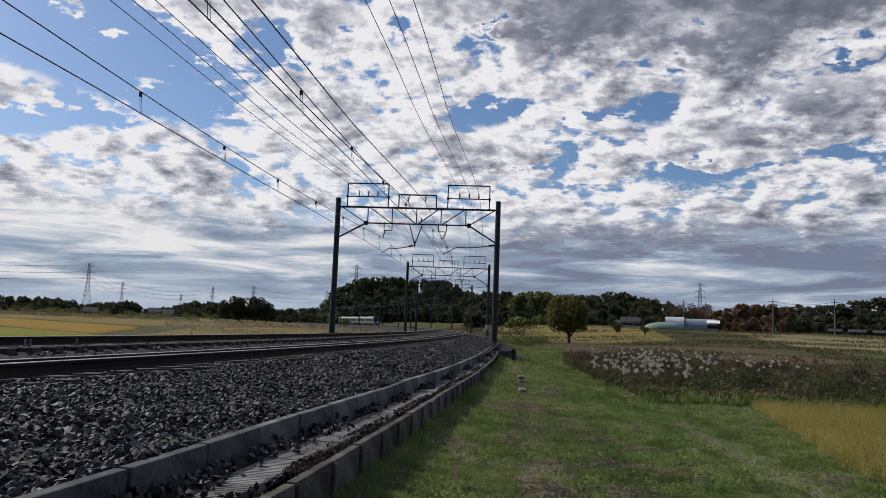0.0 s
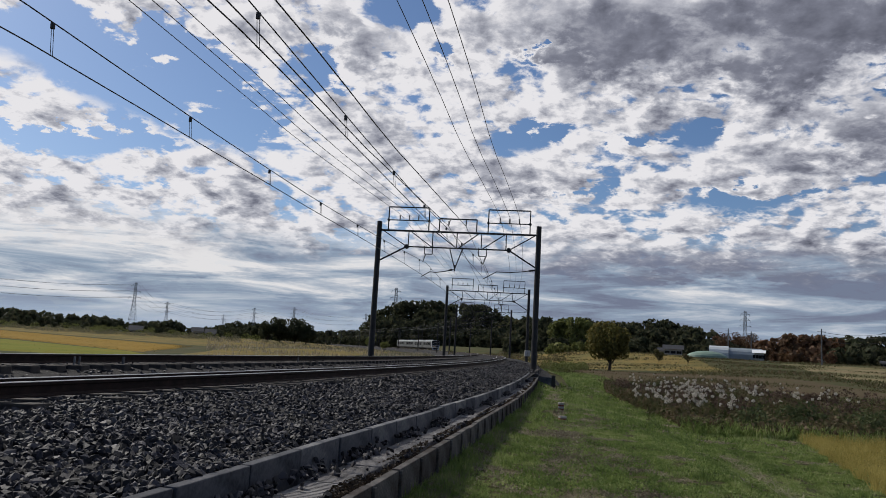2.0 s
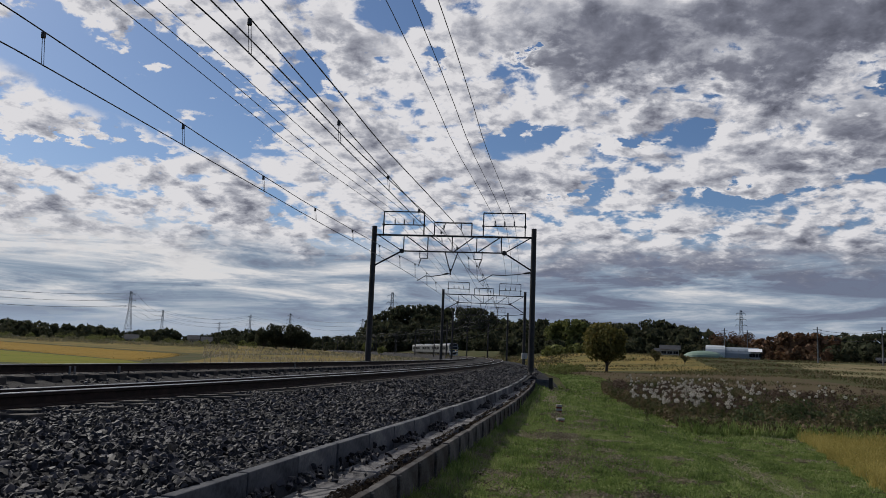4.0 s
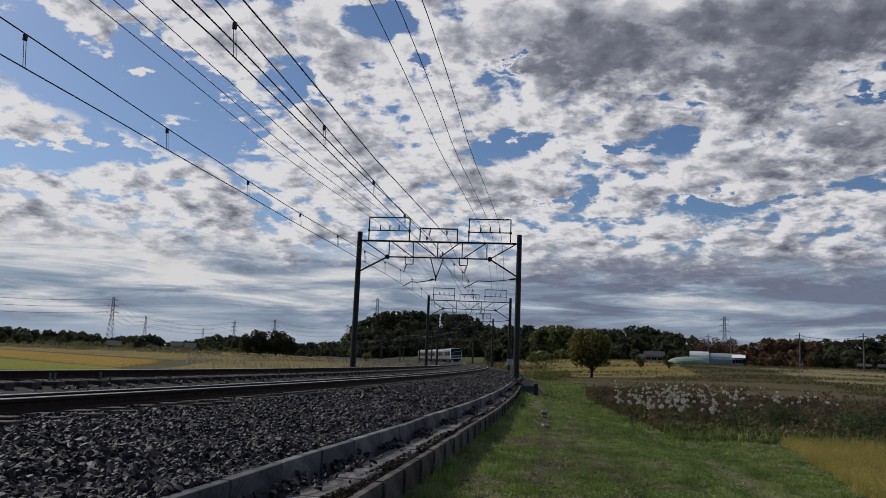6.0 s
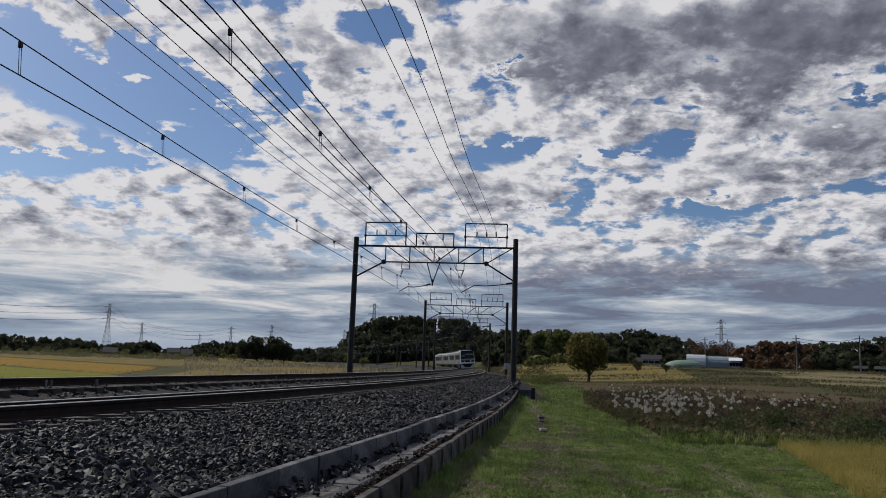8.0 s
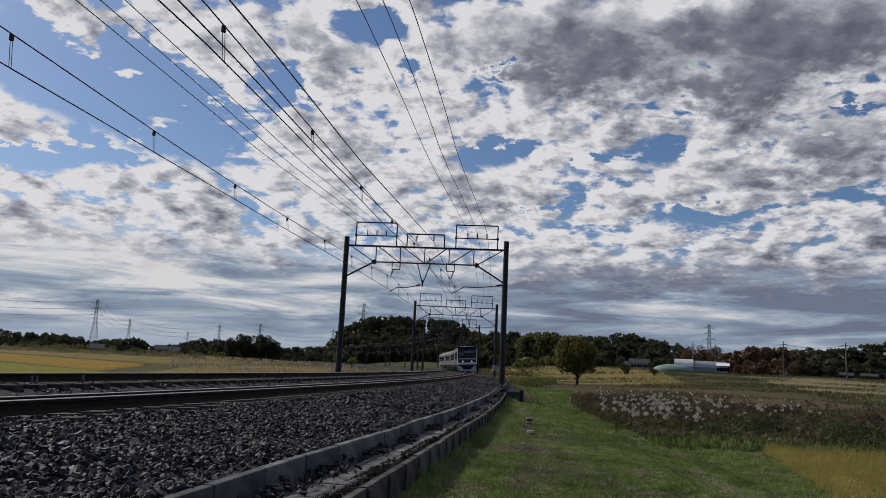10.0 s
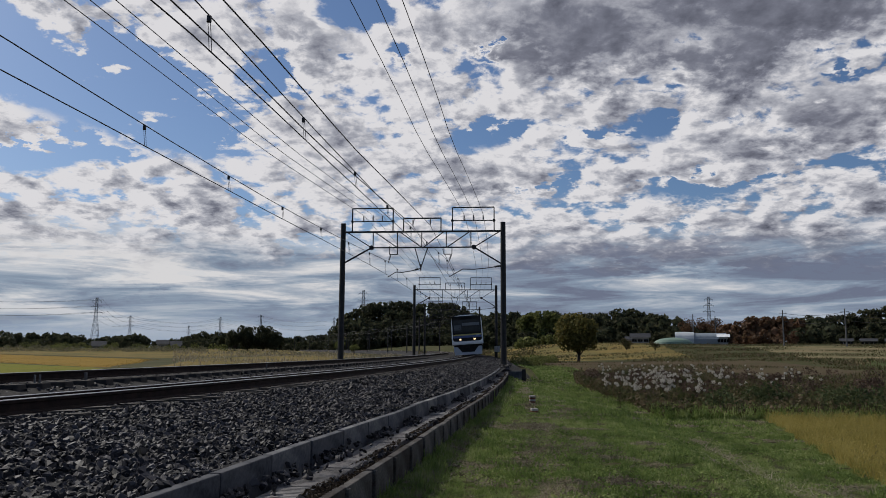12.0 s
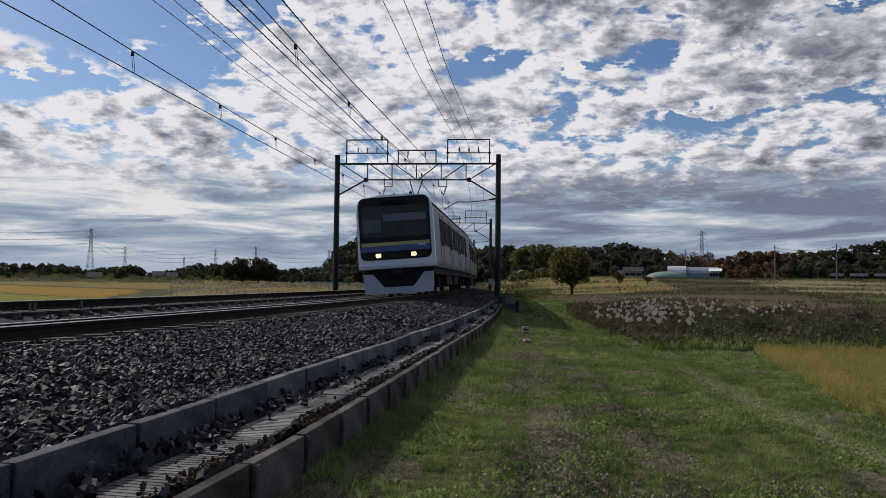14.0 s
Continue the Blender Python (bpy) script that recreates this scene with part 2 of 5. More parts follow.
WEED_GREEN = leaf_material("dark_leafy_weeds", [(0.025, 0.042, 0.018), (0.06, 0.076, 0.032), (0.105, 0.12, 0.055)])
WEED_DRY = leaf_material("brown_seed_heads", [(0.04, 0.03, 0.022), (0.085, 0.06, 0.045), (0.15, 0.105, 0.08)])
LITTER = leaf_material("mossy_litter", [(0.018, 0.014, 0.011), (0.04, 0.029, 0.021), (0.06, 0.044, 0.028), (0.11, 0.078, 0.055)], 0.1)
FIELD_LEAF = leaf_material("regrown_rice_leaves", [(0.07, 0.085, 0.012), (0.125, 0.135, 0.02), (0.17, 0.155, 0.03)])
STUBBLE = leaf_material("orange_stubble", [(0.12, 0.08, 0.02), (0.20, 0.13, 0.028), (0.27, 0.18, 0.05)])
PLUME = leaf_material("white_plume", [(0.38, 0.35, 0.29), (0.54, 0.51, 0.45), (0.68, 0.66, 0.61)], 0.4)
FOREST = leaf_material("dark_forest_leaves", [(0.028, 0.036, 0.022), (0.042, 0.05, 0.028), (0.066, 0.068, 0.038), (0.105, 0.09, 0.052)], 0.4, 0.08)
BAMBOO = leaf_material("bamboo_leaves", [(0.07, 0.085, 0.025), (0.14, 0.155, 0.05), (0.22, 0.22, 0.08)], 0.3)
AUTUMN = leaf_material("russet_leaves", [(0.04, 0.03, 0.02), (0.095, 0.06, 0.036), (0.16, 0.085, 0.048), (0.085, 0.08, 0.038)], 0.25)
OAK_LEAF = leaf_material("olive_leaves", [(0.065, 0.068, 0.022), (0.125, 0.115, 0.034), (0.21, 0.16, 0.05)], 0.3)
BARK = material("tree_bark", [(0.03, 0.024, 0.02), (0.07, 0.058, 0.048)], 3, 30, 0.95)
WHITE_PAINT = material("white_paint", [(0.72, 0.73, 0.74), (0.82, 0.83, 0.84)], 1.5, 25, 0.45, 0, 0.05)
STAINLESS = material("brushed_stainless", [(0.15, 0.155, 0.155), (0.21, 0.215, 0.215)], 0.7, 30, 0.48, 0.5, 0.05)
GLASS_DARK = material("dark_window_glass", [(0.006, 0.007, 0.008), (0.012, 0.013, 0.015)], 0.8, 6, 0.6, 0, 0, gloss=0.03)
# dark glass; its bluish tone is reflected sky put into the base colour
WINDSCREEN = material("windscreen_sky_tone", [(0.008, 0.010, 0.012), (0.026, 0.034, 0.042)], 1.4, 4, 0.12, 0, 0, gloss=0.2)
# the next two are flat colours for reflections in the cab glass
PALE_REFLECTION = material("pale_glass_reflection", [(0.10, 0.115, 0.13), (0.14, 0.155, 0.175)], 1.5, 8, 0.4, 0, 0)
DIM_REFLECTION = material("dim_glass_reflection", [(0.05, 0.06, 0.066), (0.09, 0.10, 0.108)], 2.5, 9, 0.4, 0, 0)
BLACK_MASK = material("black_front_mask", [(0.007, 0.007, 0.009), (0.014, 0.014, 0.016)], 1, 20, 0.3, 0, 0, gloss=0.15)
UNDERFLOOR = material("dirty_underframe", [(0.012, 0.011, 0.011), (0.04, 0.036, 0.034)], 2, 20, 0.85, 0.2, 0.2)
SKIRT_GREY = material("pale_grey_skirt", [(0.36, 0.38, 0.42), (0.48, 0.5, 0.54)], 2, 25, 0.55)
YELLOW = material("yellow_stripe", [(0.42, 0.38, 0.12), (0.52, 0.46, 0.15)], 2, 20, 0.4, 0, 0)
BLUE = material("blue_stripe", [(0.055, 0.085, 0.22), (0.075, 0.11, 0.28)], 2, 20, 0.4, 0, 0)
HEADLIGHT = glow_material("lit_headlight", (1.0, 0.72, 0.40), 1.15)
MARK_WHITE = material("chalky_white", [(0.3, 0.28, 0.25), (0.48, 0.46, 0.43)], 6, 50, 0.9)
MARK_RED = material("faded_red", [(0.12, 0.045, 0.03), (0.2, 0.08, 0.055)], 6, 50, 0.9)
TARP = material("translucent_green_net", [(0.10, 0.17, 0.13), (0.18, 0.26, 0.2)], 0.3, 4, 0.6)
GLASSHOUSE = material("pale_greenhouse_film", [(0.34, 0.37, 0.38), (0.48, 0.51, 0.53)], 0.3, 5, 0.35)
NET_BLUE = material("blue_grey_net", [(0.13, 0.16, 0.19), (0.22, 0.26, 0.29)], 0.3, 4, 0.6)
HOUSE_WALL = material("pale_house_wall", [(0.22, 0.22, 0.215), (0.34, 0.335, 0.32)], 0.5, 8, 0.9)
ROOF = material("grey_roof_tiles", [(0.03, 0.032, 0.038), (0.075, 0.077, 0.084)], 1, 12, 0.85, gloss=0.1)


# ================= mesh helpers =================
def finish(name, bm, mat, parent=None):
    mesh = bpy.data.meshes.new(name)
    bm.to_mesh(mesh)
    bm.free()
    mesh.materials.append(mat)
    ob = new(name, mesh)
    ob.parent = parent
    return ob


def part(name, bm, mat, parent, label=""):
    ob = finish(name, bm, mat, parent)
    return tagged(ob, label) if label else ob


def empty(name, m=None):
    ob = new(name)
    ob.empty_display_size = 0.2
    if m is not None:
        ob.matrix_basis = m
    return ob


def quick(name, verts, faces, mat, parent=None, smooth=False):
    """A mesh from arrays; faces all of one size."""
    verts, faces = np.asarray(verts, np.float32), np.asarray(faces, np.int32)
    size = faces.shape[1]
    mesh = bpy.data.meshes.new(name)
    mesh.vertices.add(len(verts))
    mesh.vertices.foreach_set("co", verts.ravel())
    mesh.loops.add(faces.size)
    mesh.loops.foreach_set("vertex_index", faces.ravel())
    mesh.polygons.add(len(faces))
    mesh.polygons.foreach_set("loop_start", np.arange(0, faces.size, size, dtype=np.int32))
    mesh.polygons.foreach_set("use_smooth", np.full(len(faces), smooth))
    mesh.update(calc_edges=True)
    mesh.validate()
    mesh.materials.append(mat)
    ob = new(name, mesh)
    ob.parent = parent
    return ob


def box(bm, x0, x1, y0, y1, z0, z1, bevel=0.0):
    made = bmesh.ops.create_cube(bm, size=1.0)["verts"]
    bmesh.ops.scale(bm, vec=(x1 - x0, y1 - y0, z1 - z0), verts=made)
    bmesh.ops.translate(bm, vec=((x0 + x1) / 2, (y0 + y1) / 2, (z0 + z1) / 2), verts=made)
    if bevel:
        edges = list({e for v in made for e in v.link_edges})
        bmesh.ops.bevel(bm, geom=edges, offset=bevel, segments=2, affect="EDGES", profile=0.6)
    return bm


def rod(bm, a, b, r0, r1=None, sides=8):
    """A round bar from a to b."""
    a, b = Vector(a), Vector(b)
    r1 = r0 if r1 is None else r1
    turn = (b - a).to_track_quat("Z", "Y").to_matrix().to_4x4()
    m = Matrix.Translation((a + b) / 2) @ turn
    bmesh.ops.create_cone(bm, cap_ends=True, segments=sides, radius1=r0, radius2=r1, depth=(b - a).length, matrix=m)
    return bm


def beam(bm, a, b, w, h):
    """A square bar from a to b."""
    a, b = Vector(a), Vector(b)
    turn = (b - a).to_track_quat("Z", "Y").to_matrix().to_4x4()
    m = Matrix.Translation((a + b) / 2) @ turn @ Matrix.Diagonal((w, h, (b - a).length, 1))
    bmesh.ops.create_cube(bm, size=1.0, matrix=m)
    return bm


def bar(bm, points, w):
    """A square bar that follows upright points in one piece."""
    rings = [[bm.verts.new((x + a * w / 2, y + b * w / 2, z)) for a, b in ((-1, -1), (1, -1), (1, 1), (-1, 1))] for x, y, z in points]
    for p, q in zip(rings, rings[1:]):
        for i in range(4):
            bm.faces.new((p[i], p[(i + 1) % 4], q[(i + 1) % 4], q[i]))
    bm.faces.new(rings[0][::-1]), bm.faces.new(rings[-1])
    return bm


def fresh():
    return bmesh.new()


def smoothstep(low, high, v):
    q = np.clip((np.asarray(v, float) - low) / (high - low), 0, 1)
    return q * q * (3 - 2 * q)


# ================= the line =================
KNOT_S = [-40, 0, 40, 80, 120, 180, 250, 320, 420]
KNOT_K = [-0.00469, -0.00469, -0.00182, -0.00091, -0.00137, -0.00094, -0.00207, -0.0005, -0.002]
_s = np.arange(-60.0, 620.0, 0.5)
_k = np.interp(_s, KNOT_S, KNOT_K)
_k[_s > 420] = 0.0
_th = np.cumsum(_k) * 0.5
_th = _th - np.interp(0, _s, _th) + 0.2308
_x, _y = np.cumsum(np.sin(_th)) * 0.5, np.cumsum(np.cos(_th)) * 0.5
_x, _y = _x - np.interp(0, _s, _x) - 6.65, _y - np.interp(0, _s, _y)
CANT = 4.2
GAP = 3.8


def track(s, off=0.0, z=0.0):
    """A place on the near line: metres along it, metres to the right of its axis, height."""
    th = np.interp(s, _s, _th)
    return np.array([np.interp(s, _s, _x) + off * np.cos(th), np.interp(s, _s, _y) - off * np.sin(th), z])


def heading(s):
    return float(np.interp(s, _s, _th))


def sweep(name, profile, offs, s_list, mat, parent=None, closed=True, smooth=False):
    """A profile of (offset, z) drawn along the line. offs adds a shift of the offset by s."""
    verts, faces, k = [], [], len(profile)
    for s in s_list:
        for o, z in profile:
            verts.append(track(s, o + offs(s), z))
    for i in range(len(s_list) - 1):
        for j in range(k if closed else k - 1):
            a, b = i * k + j, i * k + (j + 1) % k
            faces.append((a, b, b + k, a + k))
    return quick(name, verts, faces, mat, parent, smooth)


def ground_z(x, y):
    x, y = np.asarray(x, float), np.asarray(y, float)
    d = np.hypot(x, y)
    line = np.interp(y, _y, _x)
    right = -0.3 * smoothstep(3.2, 5.5, x) * smoothstep(70, 30, d) + 3.6 * smoothstep(55, 230, d) * smoothstep(9, 42, x - line)
    left = -0.4 + 1.7 * smoothstep(120, 330, d) * smoothstep(12, 60, line - x)
    side = smoothstep(-1.5, 5.0, x - line)
    z = left * (1 - side) + right * side
    return np.where(y < 0, np.where(x > -2, 0.0, -0.4) + 0 * x, z)


# ================= ground =================
def make_ground():
    radii = np.concatenate([np.linspace(0, 30, 31), np.geomspace(31, 4500, 60)])
    angles = np.linspace(0, 2 * math.pi, 241)[:-1]
    r, a = np.meshgrid(radii[1:], angles, indexing="ij")
    x, y = (r * np.sin(a)).ravel(), (r * np.cos(a)).ravel()
    z = ground_z(x, y)
    verts = np.vstack([[0, 0, 0], np.stack([x, y, z], 1)])
    na, faces = len(angles), []
    for i in range(len(radii) - 2):
        for j in range(na):
            k = (j + 1) % na
            faces.append((1 + i * na + j, 1 + i * na + k, 1 + (i + 1) * na + k, 1 + (i + 1) * na + j))
    quads = quick("ground", verts, faces, GROUND, smooth=True)
    bm = bmesh.new()
    bm.from_mesh(quads.data)
    bm.verts.ensure_lookup_table()
    for j in range(na):
        bm.faces.new((bm.verts[0], bm.verts[1 + (j + 1) % na], bm.verts[1 + j]))
    bmesh.ops.recalc_face_normals(bm, faces=bm.faces)
    bm.to_mesh(quads.data)
    bm.free()
    return tagged(quads, "flat farmland of short grass, bare soil and stubble", "ground", kind="structure")


GROUND = material("field_soil_and_turf", [(0.028, 0.036, 0.012), (0.045, 0.052, 0.018), (0.068, 0.062, 0.028), (0.095, 0.08, 0.045)], 0.16, 3.0, 0.95, 0, 0.6, distance=0.05, gloss=0.05)
FIELD_GREEN = material("young_green_regrowth", [(0.105, 0.12, 0.016), (0.15, 0.155, 0.022), (0.17, 0.14, 0.025)], 0.12, 1.2, 0.95, 0, 0.4, gloss=0.03)
FIELD_ORANGE = material("ripe_stubble", [(0.15, 0.105, 0.02), (0.24, 0.15, 0.028), (0.17, 0.13, 0.03)], 0.1, 1.2, 0.95, 0, 0.4, gloss=0.03)
FIELD_TAN = material("dry_fallow", [(0.09, 0.078, 0.03), (0.20, 0.145, 0.05), (0.10, 0.092, 0.034), (0.24, 0.18, 0.08)], 0.10, 1.5, 0.95, 0, 0.5, gloss=0.03)
FIELD_STRAW = material("dry_straw", [(0.10, 0.088, 0.048), (0.20, 0.16, 0.092), (0.09, 0.092, 0.042), (0.16, 0.125, 0.075)], 0.07, 1.2, 0.95, 0, 0.5, gloss=0.03)
FIELD_BROWN = material("brown_weeds", [(0.05, 0.042, 0.022), (0.085, 0.064, 0.04), (0.055, 0.06, 0.022)], 0.08, 1.2, 0.95, 0, 0.5, gloss=0.03)
FIELD_LEAFY = material("leafy_green_rows", [(0.04, 0.055, 0.018), (0.075, 0.09, 0.03)], 0.2, 1.2, 0.95, 0, 0.5, gloss=0.05)


def field(name, corners, mat, lift, label):
    """A plot with a low bank at its edge, lying on the ground; corners go round it."""
    a, b, c, d = [np.array(q, float) for q in corners]
    nu, nv = 30, 14
    verts, faces = [], []
    for i in range(nv + 1):
        for j in range(nu + 1):
            u, v = j / nu, i / nv
            q = (a * (1 - u) + b * u) * (1 - v) + (d * (1 - u) + c * u) * v
            q = q + np.array([math.sin(v * 9 + u * 3), math.sin(u * 11)]) * 0.5
            edge = 0 if i in (0, nv) or j in (0, nu) else 1
            verts.append((q[0], q[1], float(ground_z(q[0], q[1])) + (lift if edge else -0.1)))
    for i in range(nv):
        for j in range(nu):
            k = i * (nu + 1) + j
            faces.append((k, k + 1, k + nu + 2, k + nu + 1))
    return tagged(quick(name, verts, faces, mat, smooth=True), label, "field", kind="structure")


make_ground()
field("field_green", [(-120, 34), (-22, 58), (-30, 70), (-120, 152)], FIELD_GREEN, 0.10, "green regrown paddy beside the railway")
field("field_ripe", [(-122, 155), (-31, 71.5), (-48, 128), (-150, 200)], FIELD_ORANGE, 0.12, "orange ripe paddy behind a green one")
field("field_fallow", [(-46, 128), (-29, 73), (-18, 62), (-26, 300)], FIELD_TAN, 0.08, "tan fallow plots with dry stalks")
field("field_stubble", [(-155, 203), (-49, 131), (-30, 300), (-260, 310)], FIELD_TAN, 0.09, "tan stubble field below far trees")
field("field_weedy", [(10, 52), (31, 49), (38, 96), (10, 99)], FIELD_BROWN, 0.08, "brown weedy fallow field")
field("field_mid", [(5, 104), (34, 100), (62, 240), (7, 250)], FIELD_TAN, 0.07, "tan and green fallow land before the woods")
field("field_dry", [(32, 42), (95, 30), (150, 150), (60, 165)], FIELD_STRAW, 0.07, "dry straw-coloured fallow field")
field("field_leafy", [(36, 66), (96, 54), (110, 72), (44, 84)], FIELD_LEAFY, 0.16, "leafy green strip across the dry field")


# ================= railway bed =================
def wall_off(s):
    return float(np.interp(s, [0, 6, 14, 28, 41], [4.50, 4.40, 4.03, 3.76, 3.55]))


def curb_off(s):
    return wall_off(s) - float(np.interp(s, [0, 8, 12, 19, 41], [0.72, 0.75, 0.62, 0.5, 0.42]))


def bed_z(off, s):
    """Height of the ballast at an offset from the near line's axis."""
    end = curb_off(s) if s < 41 else 3.3
    return float(np.interp(off, [-9.6, -7.4, -6.2, -5.4, -4.4, -3.2, -1.9, -0.54, 0.54, 1.3, end],
                           [-0.45, 0.45, 0.78, 0.84, 0.87, 0.91, 0.74, 0.715, 0.785, 0.80, 0.60]))


def make_bed():
    offs = np.array([-9.6, -8.5, -7.4, -6.2, -5.4, -4.4, -3.2, -1.9, -0.54, 0.54, 1.3, 2.0, 2.8, 3.4])
    verts, faces = [], []
    ss = np.concatenate([np.arange(-30, 60, 1.0), np.arange(60, 600, 4.0)])
    for s in ss:
        row = [(o, bed_z(o, s) - 0.03) for o in offs]
        if s < 41.2:
            row += [(curb_off(s), 0.57), (curb_off(s) + 0.02, 0.30), (wall_off(s) - 0.06, 0.30), (wall_off(s) - 0.04, -0.3)]
        else:
            row += [(3.42, 0.58), (3.8, 0.42), (4.3, 0.18), (5.1, -0.3)]
        verts += [track(s, o, z) for o, z in row]
    k = len(offs) + 4
    for i in range(len(ss) - 1):
        for j in range(k - 1):
            a = i * k + j
            faces.append((a, a + 1, a + k + 1, a + k))
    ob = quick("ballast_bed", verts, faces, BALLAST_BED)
    tagged(ob, "raised bed of dark crushed stone under two tracks", "railway bed", kind="structure")


make_bed()

RAIL_PROFILE = [(-0.0625, -0.153), (0.0625, -0.153), (0.0625, -0.142), (0.012, -0.122), (0.0085, -0.05), (0.0325, -0.036), (0.0325, -0.004),
                (0.027, 0.0), (-0.027, 0.0), (-0.0325, -0.004), (-0.0325, -0.036), (-0.0085, -0.05), (-0.012, -0.122), (-0.0625, -0.142)]
RAILS = ((0.535, 1.0), (-0.535, 0.945), (-GAP + 0.535, 1.10), (-GAP - 0.535, 1.03))


def make_rails():
    ss = np.concatenate([np.arange(-30, 90, 1.0), np.arange(90, 600, 3.0)])
    for off, top in RAILS:
        rail = empty("rail")
        tagged(rail, "rust-brown steel rail with a polished head", "rail", "rails of the double track", "structure")
        sweep("rail_body", [(o, z + top) for o, z in RAIL_PROFILE], lambda s, o=off: o, ss, RAIL_SIDE, rail)
        sweep("running_face", [(-0.0335, top - 0.006), (0.0335, top - 0.006), (0.033, top - 0.003), (0.021, top + 0.002), (-0.021, top + 0.002), (-0.033, top - 0.003)], lambda s, o=off: o, ss, RAIL_HEAD, rail)


make_rails()


def make_sleepers():
    bm = fresh()
    box(bm, -1.0, 1.0, -0.11, 0.11, -0.17, 0.0, 0.02)
    first = finish("sleeper", bm, SLEEPER)
    tagged(first, "dust-stained concrete sleeper half buried in ballast", "sleeper", "sleepers under the rails", "structure")
    made = False
    for axis, z in ((0.0, 0.79), (-GAP, 0.905)):
        for i in range(110):
            s = -4 + i * 0.6
            x, y, _ = track(s, axis)
            m = pose(x, y, z - (0.02 if axis else 0.0), 0, -2.5, -math.degrees(heading(s)))
            if made:
                copy_thing(first, m)
            else:
                first.matrix_basis, made = m, True


make_sleepers()


# ================= retaining wall, lids and kerb =================
def run_pieces(name, thing, bm, mat, step, s0, s1, off, z, jitter=0.0, label=""):
    first = None
    i = 0
    s = s0
    while s < s1:
        x, y, _ = track(s, off(s))
        slope = (off(s + 0.5) - off(s - 0.5))
        th = heading(s) + slope
        m = pose(x, y, z + random.uniform(-1, 1) * jitter, random.uniform(-1, 1) * jitter * 30, random.uniform(-1, 1) * jitter * 60, -math.degrees(th))
        if first is None:
            first = part(name, bm, mat, thing, label)
            ob = first
        else:
            ob = new(name, first.data)
            ob.parent = thing
        ob.matrix_basis = m
        s += step
        i += 1


def make_edge():
    wall = empty("wall_retaining")
    tagged(wall, "low retaining wall of upright weathered concrete panels", "retaining wall", kind="structure")
    bm = fresh()
    box(bm, -0.03, 0.05, -0.425, 0.425, -0.75, 0.0, 0.008)
    box(bm, -0.05, 0.07, -0.425, -0.365, -0.75, -0.015, 0.006)
    run_pieces("panel", wall, bm, PANEL, 0.87, -1.0, 41.2, wall_off, 0.42, 0.012)
    kerb = empty("kerb_ballast")
    tagged(kerb, "concrete kerb holding back the ballast", "kerb", kind="structure")
    bm = fresh()
    box(bm, -0.035, 0.06, -0.495, 0.495, -0.5, 0.0, 0.012)
    run_pieces("kerb_stone", kerb, bm, CONCRETE, 1.0, -1.0, 41.0, curb_off, 0.625, 0.006)
    duct = empty("cable_duct")
    tagged(duct, "cable duct with ribbed pale concrete lids", "cable duct", kind="structure")
    bm = fresh()
    box(bm, -0.17, 0.17, -0.245, 0.245, -0.06, 0.0, 0.006)
    for k in range(9):
        y = -0.22 + k * 0.055
        box(bm, -0.165, 0.165, y - 0.017, y + 0.021, -0.01, 0.003)
    run_pieces("lid", duct, bm, CONCRETE_LID, 0.5, -0.5, 41.0, lambda s: (curb_off(s) + wall_off(s)) / 2 + 0.02, 0.41, 0.006)


make_edge()


